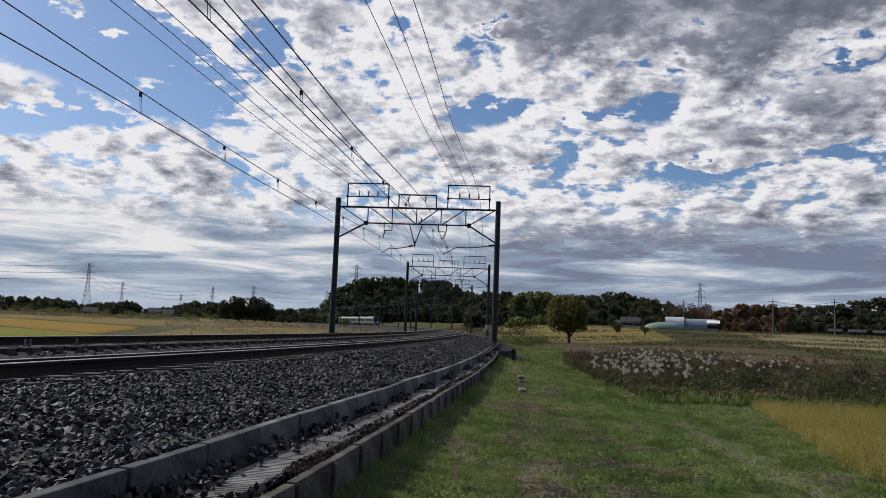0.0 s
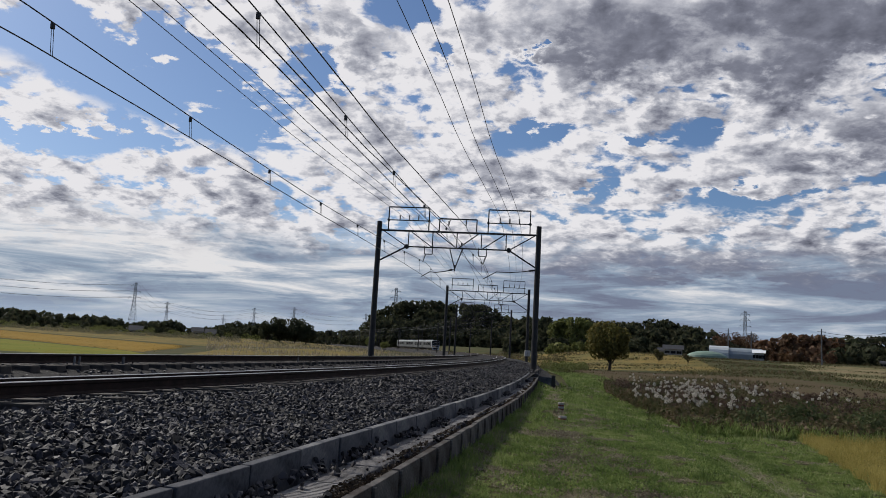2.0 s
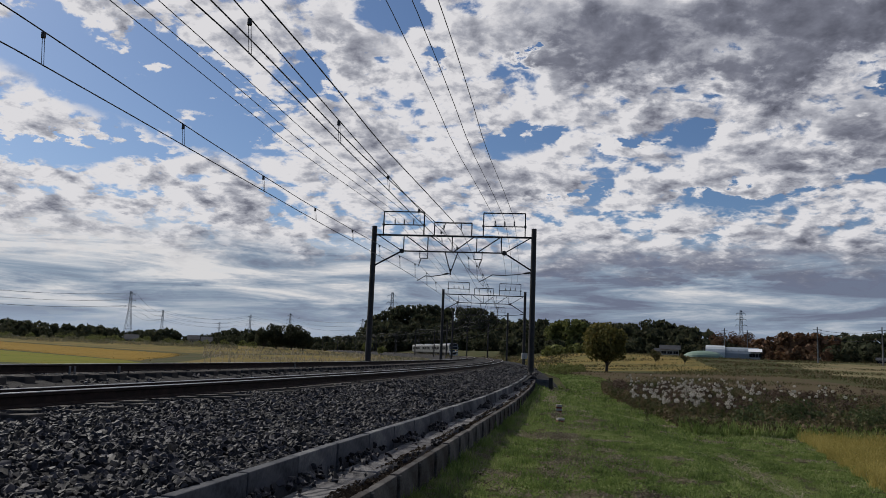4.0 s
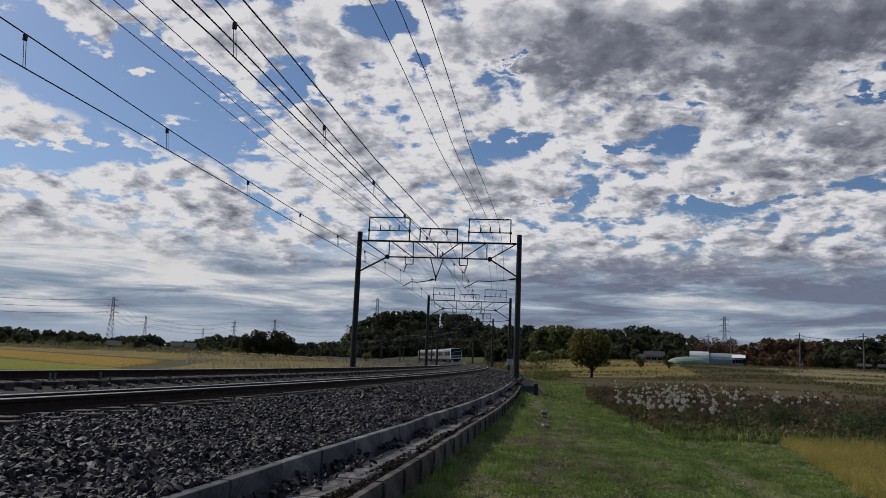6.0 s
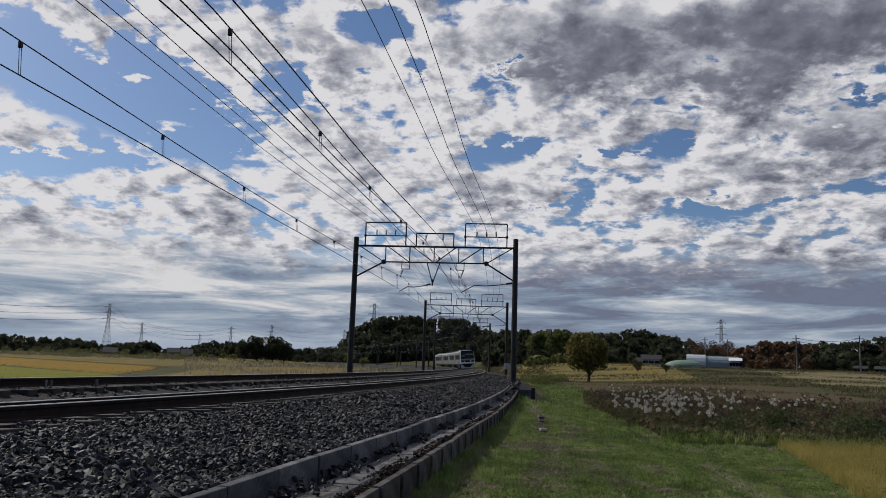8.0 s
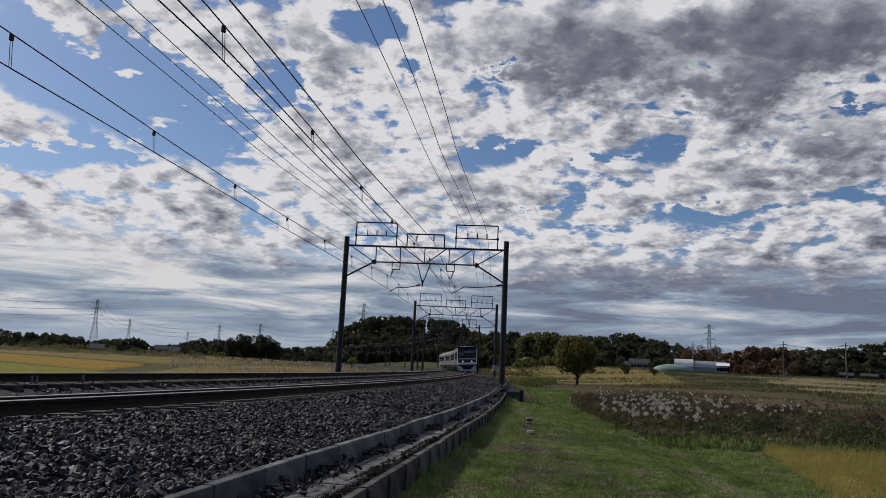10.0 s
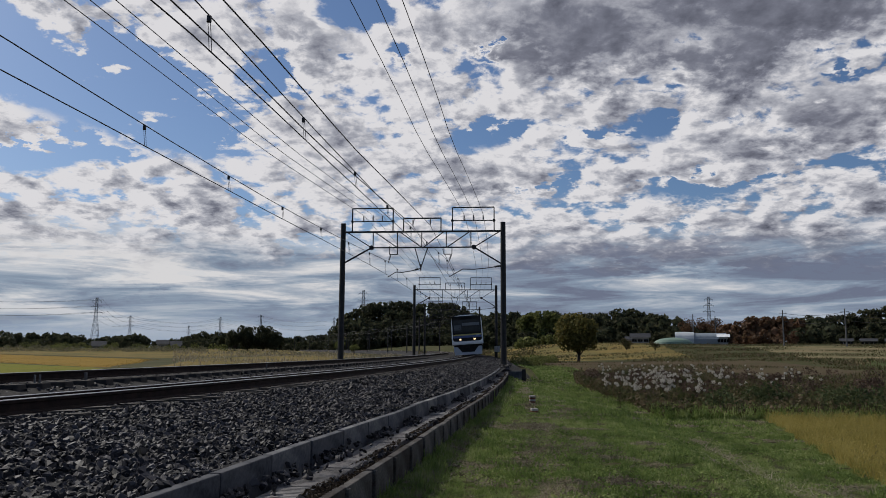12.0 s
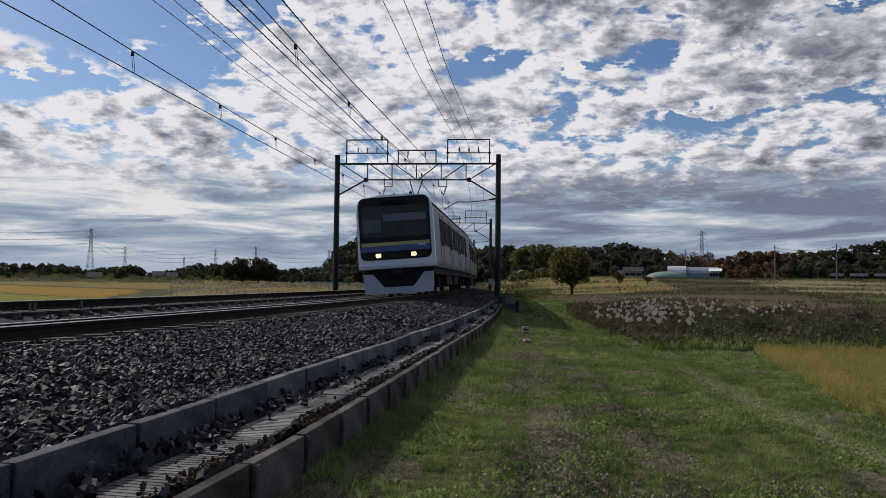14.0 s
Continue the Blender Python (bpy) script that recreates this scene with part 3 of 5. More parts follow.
# ================= overhead line =================
def portal(m):
    """A steel portal over both tracks; its frame stands at the near line's axis on rail height."""
    g = empty("catenary_portal")
    tagged(g, "dark steel catenary portal with feeder frames over two tracks", "catenary portal", "portals along the line")
    L, R = -GAP - 3.47, 3.2
    top, chord, low = 8.72, 8.14, 7.1
    X = lambda q: L + q
    for x, foot in ((L, -1.2), (R, -1.2)):
        part("post", rod(fresh(), (x, 0, foot), (x, 0, top), 0.20, 0.165, 14), STEEL_DARK, g)
    part("upper_chord", beam(fresh(), (L, 0, chord), (R, 0, chord), 0.11, 0.11), STEEL_DARK, g)
    part("lower_chord", beam(fresh(), (X(1.9), 0, low), (X(8.6), 0, low), 0.08, 0.08), STEEL_DARK, g)
    for a, b in (((X(0.25), chord), (X(1.9), low)), ((X(10.3), chord), (X(8.6), low)),
                 ((X(2.1), chord), (X(3.6), low)), ((X(3.75), chord), (X(5.2), low)), ((X(6.65), chord), (X(5.3), low)), ((X(8.35), chord), (X(6.85), low))):
        part("diagonal", beam(fresh(), (a[0], 0, a[1]), (b[0], 0, b[1]), 0.06, 0.06), STEEL_DARK, g)
    for q in (2.0, 3.6, 5.2, 6.8, 8.4):
        part("strut", beam(fresh(), (X(q), 0, low), (X(q), 0, chord), 0.06, 0.06), STEEL_DARK, g)
    part("knee_brace", beam(fresh(), (X(1.9), 0, low), (L, 0, 6.05), 0.09, 0.09), STEEL_DARK, g)
    part("knee_brace", beam(fresh(), (X(8.6), 0, low), (R, 0, 5.95), 0.09, 0.09), STEEL_DARK, g)
    for q in (1.9, 8.6):
        part("gusset", rod(fresh(), (X(q), -0.06, low), (X(q), 0.06, low), 0.16, 0.16, 8), STEEL_DARK, g)
    for q0, q1 in ((0.6, 3.3), (7.2, 9.9)):
        f = part("feeder_frame", beam(fresh(), (X(q0), 0, chord + 1.57), (X(q1), 0, chord + 1.57), 0.07, 0.07), STEEL_DARK, g)
        for q in (q0, q1):
            part("upright", beam(fresh(), (X(q), 0, chord), (X(q), 0, chord + 1.57), 0.07, 0.07), STEEL_DARK, f)
            part("collar", rod(fresh(), (X(q), -0.07, chord + 0.7), (X(q), 0.07, chord + 0.7), 0.09, 0.09, 8), STEEL_DARK, f)
        part("crossbar", beam(fresh(), (X(q0), 0, chord + 0.7), (X(q1), 0, chord + 0.7), 0.06, 0.06), STEEL_DARK, f)
        for k in range(3):
            q = q0 + 0.75 + k * 0.62
            bm = rod(fresh(), (X(q), 0, chord + 0.72), (X(q), 0, chord + 1.05), 0.035, 0.035, 8)
            for j in range(4):
                rod(bm, (X(q), 0, chord + 0.78 + j * 0.07), (X(q), 0, chord + 0.80 + j * 0.07), 0.06, 0.05, 8)
            part("pin_insulator", bm, INSULATOR, f)
    f = part("centre_frame", beam(fresh(), (X(4.0), 0, chord + 0.88), (X(6.45), 0, chord + 0.88), 0.08, 0.08), STEEL_DARK, g)
    for q in (4.0, 6.45):
        part("upright", beam(fresh(), (X(q), 0, chord), (X(q), 0, chord + 0.88), 0.07, 0.07), STEEL_DARK, f)
    for q in (4.6, 5.75):
        bm = rod(fresh(), (X(q) + (0.1 if q < 5 else -0.0), 0, chord + 0.86), (X(q), 0, chord + 0.42), 0.03, 0.03, 6)
        for j in range(4):
            rod(bm, (X(q), 0, chord + 0.5 + j * 0.07), (X(q), 0, chord + 0.53 + j * 0.07), 0.07, 0.05, 8)
        part("hanging_insulator", bm, INSULATOR, f)
    for q in (3.1, 6.65):
        b = part("hanger_bracket", beam(fresh(), (X(q), 0, low - 0.45), (X(q + 0.52), 0, low - 0.45), 0.05, 0.05), STEEL_DARK, g)
        for d in (0, 0.52):
            part("bracket_leg", beam(fresh(), (X(q + d), 0, low + 0.1), (X(q + d), 0, low - 0.45), 0.05, 0.05), STEEL_DARK, b)
    for q in (3.1, 7.05):
        bm = rod(fresh(), (X(q + 0.1), 0, low - 0.45), (X(q - 0.08), 0, 6.12), 0.025, 0.025, 6)
        for j in range(5):
            rod(bm, (X(q + 0.06 - j * 0.02), 0, low - 0.52 - j * 0.06), (X(q + 0.05 - j * 0.02), 0, low - 0.55 - j * 0.06), 0.06, 0.05, 8)
        part("suspension_insulator", bm, INSULATOR, g)
    bm = beam(fresh(), (X(4.75), 0, low), (X(5.15), 0, 5.75), 0.06, 0.06)
    beam(bm, (X(5.6), 0, low), (X(5.15), 0, 5.75), 0.06, 0.06)
    beam(bm, (X(5.15), 0, 6.0), (X(5.15), 0, 5.6), 0.08, 0.08)
    part("drop_bracket", bm, STEEL_DARK, g)
    for a, b in (((X(5.1), 5.72), (X(3.0), 5.18)), ((R, 5.9), (X(7.0), 5.18))):
        span = b[0] - a[0]
        p = [(a[0], a[1]), (a[0] + span * 0.3, a[1] - 0.16), (a[0] + span * 0.55, a[1] - 0.24), (a[0] + span * 0.75, a[1] - 0.22), b]
        bm = fresh()
        for (x0, z0), (x1, z1) in zip(p, p[1:]):
            rod(bm, (x0, 0, z0), (x1, 0, z1), 0.028, 0.028, 6)
        rod(bm, (p[0][0] + span * 0.05, 0, p[0][1] - 0.02), (p[0][0] + span * 0.16, 0, p[0][1] - 0.08), 0.06, 0.06, 8)
        part("steady_arm", bm, STEEL_DARK, g)
    g.matrix_basis = m
    return g


SPANS = [0.6 + 48.4 * i for i in range(-1, 12)]


def make_portals():
    first = None
    for s in SPANS[2:]:
        x, y, _ = track(s)
        m = pose(x, y, RAIL_Z, 0, 0, -math.degrees(heading(s)))
        first = portal(m) if first is None else first
        if s > SPANS[2]:
            copy_thing(first, m)


make_portals()


WIRE_S = [a + (b - a) * j / n for a, b in zip(SPANS, SPANS[1:]) for n in (14 if a < 60 else 6,) for j in range(n)]


def hung(s, off, z0, sag, shift):
    """A place on a conductor that sags between the portals."""
    q = ((s - SPANS[0]) / 48.4) % 1.0
    return track(s, off + float(np.interp(s, *shift)), z0 - 4 * sag * q * (1 - q))


def on_wire(s, off, z0, sag, shift):
    """The same on the wire's straight pieces."""
    a = max(v for v in WIRE_S if v <= s)
    b = min(v for v in WIRE_S if v > s)
    f = (s - a) / (b - a)
    return hung(a, off, z0, sag, shift) * (1 - f) + hung(b, off, z0, sag, shift) * f


def wire(name, off, z0, sag, radius, label, group, shift=([0, 48], [0.0, 0.0])):
    """One conductor hung from portal to portal."""
    pts = [hung(s, off, z0, sag, shift) for s in WIRE_S]
    curve = bpy.data.curves.new(name, "CURVE")
    curve.dimensions, curve.bevel_depth, curve.bevel_resolution = "3D", radius, 1
    line = curve.splines.new("POLY")
    line.points.add(len(pts) - 1)
    for p, q in zip(line.points, pts):
        p.co = (*q, 1)
    curve.materials.append(WIRE)
    return tagged(new(name, curve), label, "wire", group)


SWAY = ([0, 12, 16, 20, 26, 34, 48], [1.15, 0.74, 0.44, 0.27, 0.05, 0.0, 0.0])


def make_wires():
    for axis, off in ((0.0, -0.15), (-GAP, -0.2)):
        wire("contact_wire", axis + off, RAIL_Z + 5.15, 0.02, 0.012, "dark contact wire over a track", "contact wires", SWAY)
        wire("messenger_wire", axis + off - 0.05, RAIL_Z + 6.1, 0.52, 0.012, "thin messenger wire above the contact wire", "messenger wires", SWAY)
        for i in range(22):
            s = 2.0 + i * 5.0 - 0.4
            a = on_wire(s, axis + off - 0.05, RAIL_Z + 6.1, 0.52, SWAY) - np.array([0, 0, 0.06])
            b = on_wire(s, axis + off, RAIL_Z + 5.15, 0.02, SWAY)
            g = empty("dropper")
            tagged(g, "thin dropper loop between messenger and contact wire", "dropper", "droppers of the overhead line")
            bm = fresh()
            rod(bm, a + np.array([0.02, 0, 0]), b + np.array([0.02, 0, 0]), 0.006, 0.006, 5)
            rod(bm, a - np.array([0.02, 0, 0]), b - np.array([0.02, 0, 0]), 0.006, 0.006, 5)
            part("loop", bm, WIRE, g)
            part("clamp", rod(fresh(), a - np.array([0, 0, 0.05]), a + np.array([0, 0, 0.05]), 0.04, 0.04, 8), WIRE, g)
    L = -GAP - 3.47
    for q0 in (0.6, 7.2):
        for k in range(3):
            wire("feeder_wire", L + q0 + 0.75 + k * 0.62, RAIL_Z + 9.25, 0.5, 0.012, "thin feeder wire on the portal frames", "feeder wires", ([0, 18, 30, 48], [0.85, 0.26, -0.2, 0.0] if q0 > 5 else [0.6, 0.02, -0.35, 0.0]))
    for q in (4.6, 5.75):
        wire("heavy_feeder", L + q, RAIL_Z + 8.56, 0.55, 0.02, "thick dark feeder cable over the tracks", "heavy feeders", ([0, 18, 27, 48], [0.5, 0.12, -0.2, 0.0]))


make_wires()


# ================= train =================
CAR, SPEED, S14 = 20.0, 22.0, 29.1


def shell(bm, y0, y1, mat=None):
    """The car body's outline, swept from y0 to y1."""
    half = [(1.40, 0.98), (1.44, 1.15), (1.44, 1.9), (1.43, 3.05), (1.38, 3.28), (1.24, 3.45), (0.9, 3.57), (0.45, 3.62)]
    ring = half + [(-x, z) for x, z in reversed(half)]
    a = [bm.verts.new((x, y0, z)) for x, z in ring]
    b = [bm.verts.new((x, y1, z)) for x, z in ring]
    n = len(ring)
    for i in range(n):
        bm.faces.new((a[i], a[(i + 1) % n], b[(i + 1) % n], b[i]))
    bm.faces.new(a), bm.faces.new(b)
    bmesh.ops.recalc_face_normals(bm, faces=bm.faces)
    return bm


def bogie(g, y):
    b = part("bogie", box(fresh(), -0.95, 0.95, y - 1.5, y + 1.5, 0.42, 0.62, 0.03), UNDERFLOOR, g)
    for dy in (-1.05, 1.05):
        for x in (-0.56, 0.56):
            part("wheel", rod(fresh(), (x - 0.06, y + dy, 0.43), (x + 0.06, y + dy, 0.43), 0.43, 0.43, 20), UNDERFLOOR, b)
        for x in (-1.02, 1.02):
            part("axle_box", box(fresh(), x - 0.14, x + 0.14, y + dy - 0.2, y + dy + 0.2, 0.25, 0.62, 0.04), UNDERFLOOR, b)


def side_fittings(g, cab):
    """Doors, windows and stripes on both sides."""
    for side in (-1, 1):
        x = 1.445 * side
        doors = (-7.2, -2.4, 2.4, 6.6 if cab else 7.2)
        for y in doors:
            d = part("door", box(fresh(), min(x, x - 0.02 * side), max(x, x - 0.02 * side) + 0.004, y - 0.66, y + 0.66, 1.16, 3.02, 0.008), STAINLESS, g)
            for k in (-0.33, 0.33):
                part("door_window", box(fresh(), x - 0.012, x + 0.012, y + k - 0.22, y + k + 0.22, 1.82, 2.86, 0.004), GLASS_DARK, d)
            part("door_gap", box(fresh(), x - 0.008, x + 0.008, y - 0.012, y + 0.012, 1.16, 3.02), BLACK_MASK, d)
            for k in (-0.68, 0.68):
                part("door_gap", box(fresh(), x - 0.008, x + 0.008, y + k - 0.035, y + k + 0.035, 1.16, 3.04), BLACK_MASK, d)
        for a, b in zip(doors, doors[1:]):
            mid = (a + b) / 2
            part("side_window", box(fresh(), x - 0.012, x + 0.012, mid - 1.2, mid + 1.2, 1.9, 2.86, 0.004), GLASS_DARK, g)
            part("window_bar", box(fresh(), x - 0.016, x + 0.016, mid - 0.03, mid + 0.03, 1.9, 2.86), STAINLESS, g)
        part("gutter", box(fresh(), 1.40 * side - 0.03, 1.40 * side + 0.03, -9.7, 9.2 if cab else 9.7, 3.20, 3.25, 0.008), UNDERFLOOR, g)


def plate(bm, outline, y, depth):
    """A flat plate in the front's plane from an outline of (x, z)."""
    a = [bm.verts.new((x, y, z)) for x, z in outline]
    b = [bm.verts.new((x, y + depth, z)) for x, z in outline]
    n = len(outline)
    for i in range(n):
        bm.faces.new((a[i], a[(i + 1) % n], b[(i + 1) % n], b[i]))
    bm.faces.new(a), bm.faces.new(list(reversed(b)))
    bmesh.ops.recalc_face_normals(bm, faces=bm.faces)
    return bm


def rounded(x0, x1, z0, z1, r):
    pts = []
    for cx, cz, a0 in ((x1 - r, z1 - r, 0), (x0 + r, z1 - r, 90), (x0 + r, z0 + r, 180), (x1 - r, z0 + r, 270)):
        for k in range(5):
            a = radians(a0 + k * 22.5)
            pts.append((cx + r * math.cos(a), cz + r * math.sin(a)))
    return pts


def pantograph(g):
    p = part("pantograph", box(fresh(), -0.75, 0.75, -0.6, 0.6, 3.66, 3.72, 0.01), UNDERFLOOR, g)
    for a, b in (((0, 0.6, 3.75), (0, -0.9, 4.35)), ((0, -0.9, 4.35), (0, 0.5, 5.0))):
        part("arm", rod(fresh(), a, b, 0.03, 0.025, 8), UNDERFLOOR, p)
    part("pan_head", rod(fresh(), (-0.75, 0.5, 5.02), (0.75, 0.5, 5.02), 0.035, 0.035, 8), UNDERFLOOR, p)


def railcar(cab, label):
    g = empty("railcar")
    tagged(g, label, "train car", "cars of the train")
    part("body", shell(fresh(), -9.75, 9.3 if cab else 9.75), STAINLESS, g)
    part("underframe", box(fresh(), -1.3, 1.3, -9.6, 9.0, 0.72, 0.985, 0.02), UNDERFLOOR, g)
    for y0, y1, x in ((-3.6, -0.6, 1), (0.2, 2.8, 1), (-2.8, -0.2, -1), (0.8, 3.5, -1)):
        part("equipment_box", box(fresh(), min(x * 0.4, x * 1.25), max(x * 0.4, x * 1.25), y0, y1, 0.32, 0.74, 0.03), UNDERFLOOR, g)
    for y in (-6.9, 6.9):
        bogie(g, y)
    side_fittings(g, cab)
    for y in (-5.0, 0.5):
        part("roof_unit", box(fresh(), -0.75, 0.75, y - 1.3, y + 1.3, 3.55, 3.78, 0.08), SKIRT_GREY, g)
    part("gangway", box(fresh(), -0.5, 0.5, -9.98, -9.7, 0.95, 3.1, 0.02), BLACK_MASK, g)
    if cab:
        F = 9.3
        # white front shell, a thick rounded ring round the dark mask
        bm = plate(fresh(), [(-1.44, 1.0), (1.44, 1.0), (1.445, 1.4), (1.43, 3.0), (1.36, 3.36), (1.1, 3.54), (0.5, 3.62), (-0.5, 3.62), (-1.1, 3.54), (-1.36, 3.36), (-1.43, 3.0), (-1.445, 1.4)], F, 0.42)
        bmesh.ops.bevel(bm, geom=[e for e in bm.edges if all(v.co.y > F + 0.3 for v in e.verts)], offset=0.08, segments=4, affect="EDGES")
        front = part("front_shell", bm, WHITE_PAINT, g, "white rounded cab front")
        part("front_mask", plate(fresh(), rounded(-1.33, 1.33, 1.30, 3.53, 0.22), F + 0.40, 0.035), BLACK_MASK, front, "black glossy front mask")
        part("windscreen", plate(fresh(), rounded(-1.24, 1.24, 2.10, 3.2, 0.08), F + 0.425, 0.02), WINDSCREEN, front, "dark cab windscreen")
        part("destination_sign", plate(fresh(), rounded(-0.5, 0.5, 3.22, 3.40, 0.03), F + 0.425, 0.02), GLASS_DARK, front)
        part("yellow_stripe", plate(fresh(), rounded(-1.29, 1.29, 1.80, 1.92, 0.02), F + 0.425, 0.018), YELLOW, front)
        part("blue_stripe", plate(fresh(), rounded(-1.29, 1.29, 1.60, 1.795, 0.02), F + 0.425, 0.016), BLUE, front)
        part("cab_emblem", plate(fresh(), rounded(-1.12, -0.84, 1.74, 1.83, 0.02), F + 0.444, 0.004), SKIRT_GREY, front, "small pale emblem on the stripes")
        # two thin plates on the glass, painted as its lighter reflections
        part("sun_blind", plate(fresh(), rounded(-1.18, 0.42, 2.66, 2.92, 0.03), F + 0.446, 0.003), PALE_REFLECTION, front, "pale reflection painted as a band on the windscreen")
        part("cab_wall", plate(fresh(), rounded(0.5, 1.18, 2.28, 2.74, 0.05), F + 0.446, 0.003), DIM_REFLECTION, front, "dim reflection painted as a patch on the windscreen")
        for x in (-0.66, 0.66):
            part("headlight", plate(fresh(), rounded(x - 0.10, x + 0.10, 1.385, 1.53, 0.04), F + 0.40, 0.05), HEADLIGHT, front, "lit warm headlight")
            part("tail_light", rod(fresh(), (x * 1.35, F + 0.40, 1.46), (x * 1.35, F + 0.448, 1.46), 0.07, 0.07, 12), UNDERFLOOR, front)
        for x in (-0.45, 0.35):
            part("wiper", beam(fresh(), (x, F + 0.46, 2.06), (x + 0.35, F + 0.46, 2.5), 0.02, 0.02), BLACK_MASK, front)
        outline = [(-1.32, 0.82), (-1.27, 0.10), (1.27, 0.10), (1.32, 0.82), (0.98, 0.82), (0.56, 0.33), (-0.56, 0.33), (-0.98, 0.82)]
        part("skirt", plate(fresh(), outline, F + 0.05, 0.16), SKIRT_GREY, g, "pale grey angled skirt")
        part("skirt_shadow_box", box(fresh(), -1.0, 1.0, F - 0.9, F + 0.04, 0.3, 0.98, 0.02), UNDERFLOOR, g)
        part("coupler", box(fresh(), -0.17, 0.17, F - 0.2, F + 0.48, 0.72, 1.0, 0.04), UNDERFLOOR, g)
        part("antenna", rod(fresh(), (0.2, F - 1.2, 3.6), (0.2, F - 1.2, 3.84), 0.07, 0.04, 8), UNDERFLOOR, g)
        part("antenna", rod(fresh(), (-0.55, F - 0.5, 3.55), (-0.55, F - 0.5, 3.78), 0.08, 0.05, 8), UNDERFLOOR, g)
    else:
        part("gangway", box(fresh(), -0.5, 0.5, 9.7, 9.98, 0.95, 3.1, 0.02), BLACK_MASK, g)
    return g


TRAIN = []


def make_train():
    lead = railcar(True, "silver commuter train lead car with white front and lit headlights")
    lead.scale = (1.03, 1.0, 1.075)
    TRAIN.append((lead, 0))
    mid = railcar(False, "silver intermediate commuter car with dark windows")
    pantograph(mid)
    mid.scale = (1.03, 1.0, 1.075)
    TRAIN.append((mid, 1))
    for k in (2, 3):
        TRAIN.append((copy_thing(mid, pose(0, 300 + 20 * k, 1)), k))


make_train()


def car_pose(s_front):
    """The pose of a car whose front end stands at s_front on the near line."""
    a, b = track(s_front + 2.9), track(s_front + 16.7)
    c = (a + b) / 2
    d = a - b
    turn = math.degrees(math.atan2(-d[0], d[1]))
    return pose(c[0], c[1], 0.965, 0, CANT, turn)


def motions():
    times = [0.5 * i for i in range(29)]
    for car, k in TRAIN:
        walk(car, [(t, car_pose(S14 + SPEED * (14.0 - t) + CAR * k)) for t in times])


# ================= woods =================
rng = np.random.default_rng(7)


def leaves(name, centres, radii, count, size, mat, parent=None, tall=1.0, facing=0.0, hollow=0.55):
    """Many small leaf clumps on the shells of the given crowns; facing turns them outward."""
    centres, radii = np.asarray(centres, float), np.asarray(radii, float)
    which = np.repeat(np.arange(len(centres)), count)
    d = rng.normal(size=(len(which), 3))
    d /= np.linalg.norm(d, axis=1)[:, None]
    r = (hollow + (1 - hollow) * rng.random(len(which)) ** 0.5)[:, None]
    p = centres[which] + d * r * radii[which][:, None] * np.array([1, 1, tall])
    face = d * facing + rng.normal(size=p.shape) * (1.0 - 0.6 * facing)
    a = np.cross(face, rng.normal(size=p.shape))
    a /= np.linalg.norm(a, axis=1)[:, None]
    b = np.cross(face, a)
    b /= np.linalg.norm(b, axis=1)[:, None]
    k = (size * (0.6 + 0.8 * rng.random(len(p))))[:, None] if np.isscalar(size) else (size[which] * (0.6 + 0.8 * rng.random(len(p))))[:, None]
    verts = np.stack([p - a * k, p + b * k * 0.8, p + a * k, p - b * k * 0.8], 1).reshape(-1, 3)
    faces = np.arange(len(verts)).reshape(-1, 4)
    return quick(name, verts, faces, mat, parent)


def polar(az, d):
    return d * math.sin(radians(az)), d * math.cos(radians(az))


def tree_line(name, d, rows, spans, mat, label, width=5.0, count=42):
    """A wood of single crowns in rows, the nearer rows lower. Spans: bearing and elevation of the skyline from end to end."""
    az0, az1 = spans[0][0], spans[-1][0]
    centres, radii, floors = [], [], []
    for row in range(rows):
        back = row / max(1, rows - 1)
        dist = d * (0.90 + 0.14 * back)
        n = max(3, int(radians(az1 - az0) * dist / (width * 0.42)))
        for i in range(n):
            az = az0 + (az1 - az0) * (i + rng.random()) / n
            here = dist * (0.985 + 0.03 * rng.random())
            x, y = polar(az, here)
            g = float(ground_z(x, y))
            el = float(np.interp(az, [q[0] for q in spans], [q[1] for q in spans]))
            full = EYE + here * math.tan(radians(el)) - g
            share = 1.0 if back == 1 else 0.34 + 0.60 * back + 0.12 * rng.normal()
            top = max(2.2, full * min(1.0, share) * (0.90 + 0.11 * rng.random()))
            w = min(width * 0.5, top * 0.5) * (0.7 + 0.6 * rng.random())
            # a crown of lumps over a darker core, down to its skirts
            lumps = 7
            for k in range(lumps):
                a, up = rng.random() * 2 * math.pi, rng.random()
                rad = w * (0.75 - 0.45 * up)
                centres.append((x + math.cos(a) * rad, y + math.sin(a) * rad, g + top - w * 0.45 - (1 - up) * w * 1.5))
                radii.append(w * (0.34 + 0.2 * rng.random()))
            z = top - w * 1.0
            while z > 0.2:
                centres.append((x + rng.normal() * w * 0.3, y + rng.normal() * w * 0.3, g + z))
                radii.append(w * (0.75 + 0.2 * rng.random()))
                z -= w * 1.25
    radii = np.array(radii)
    ob = leaves(name, centres, radii, count, radii * 0.36, mat, facing=0.65, hollow=0.75)
    return tagged(ob, label, "woods", kind="stuff")


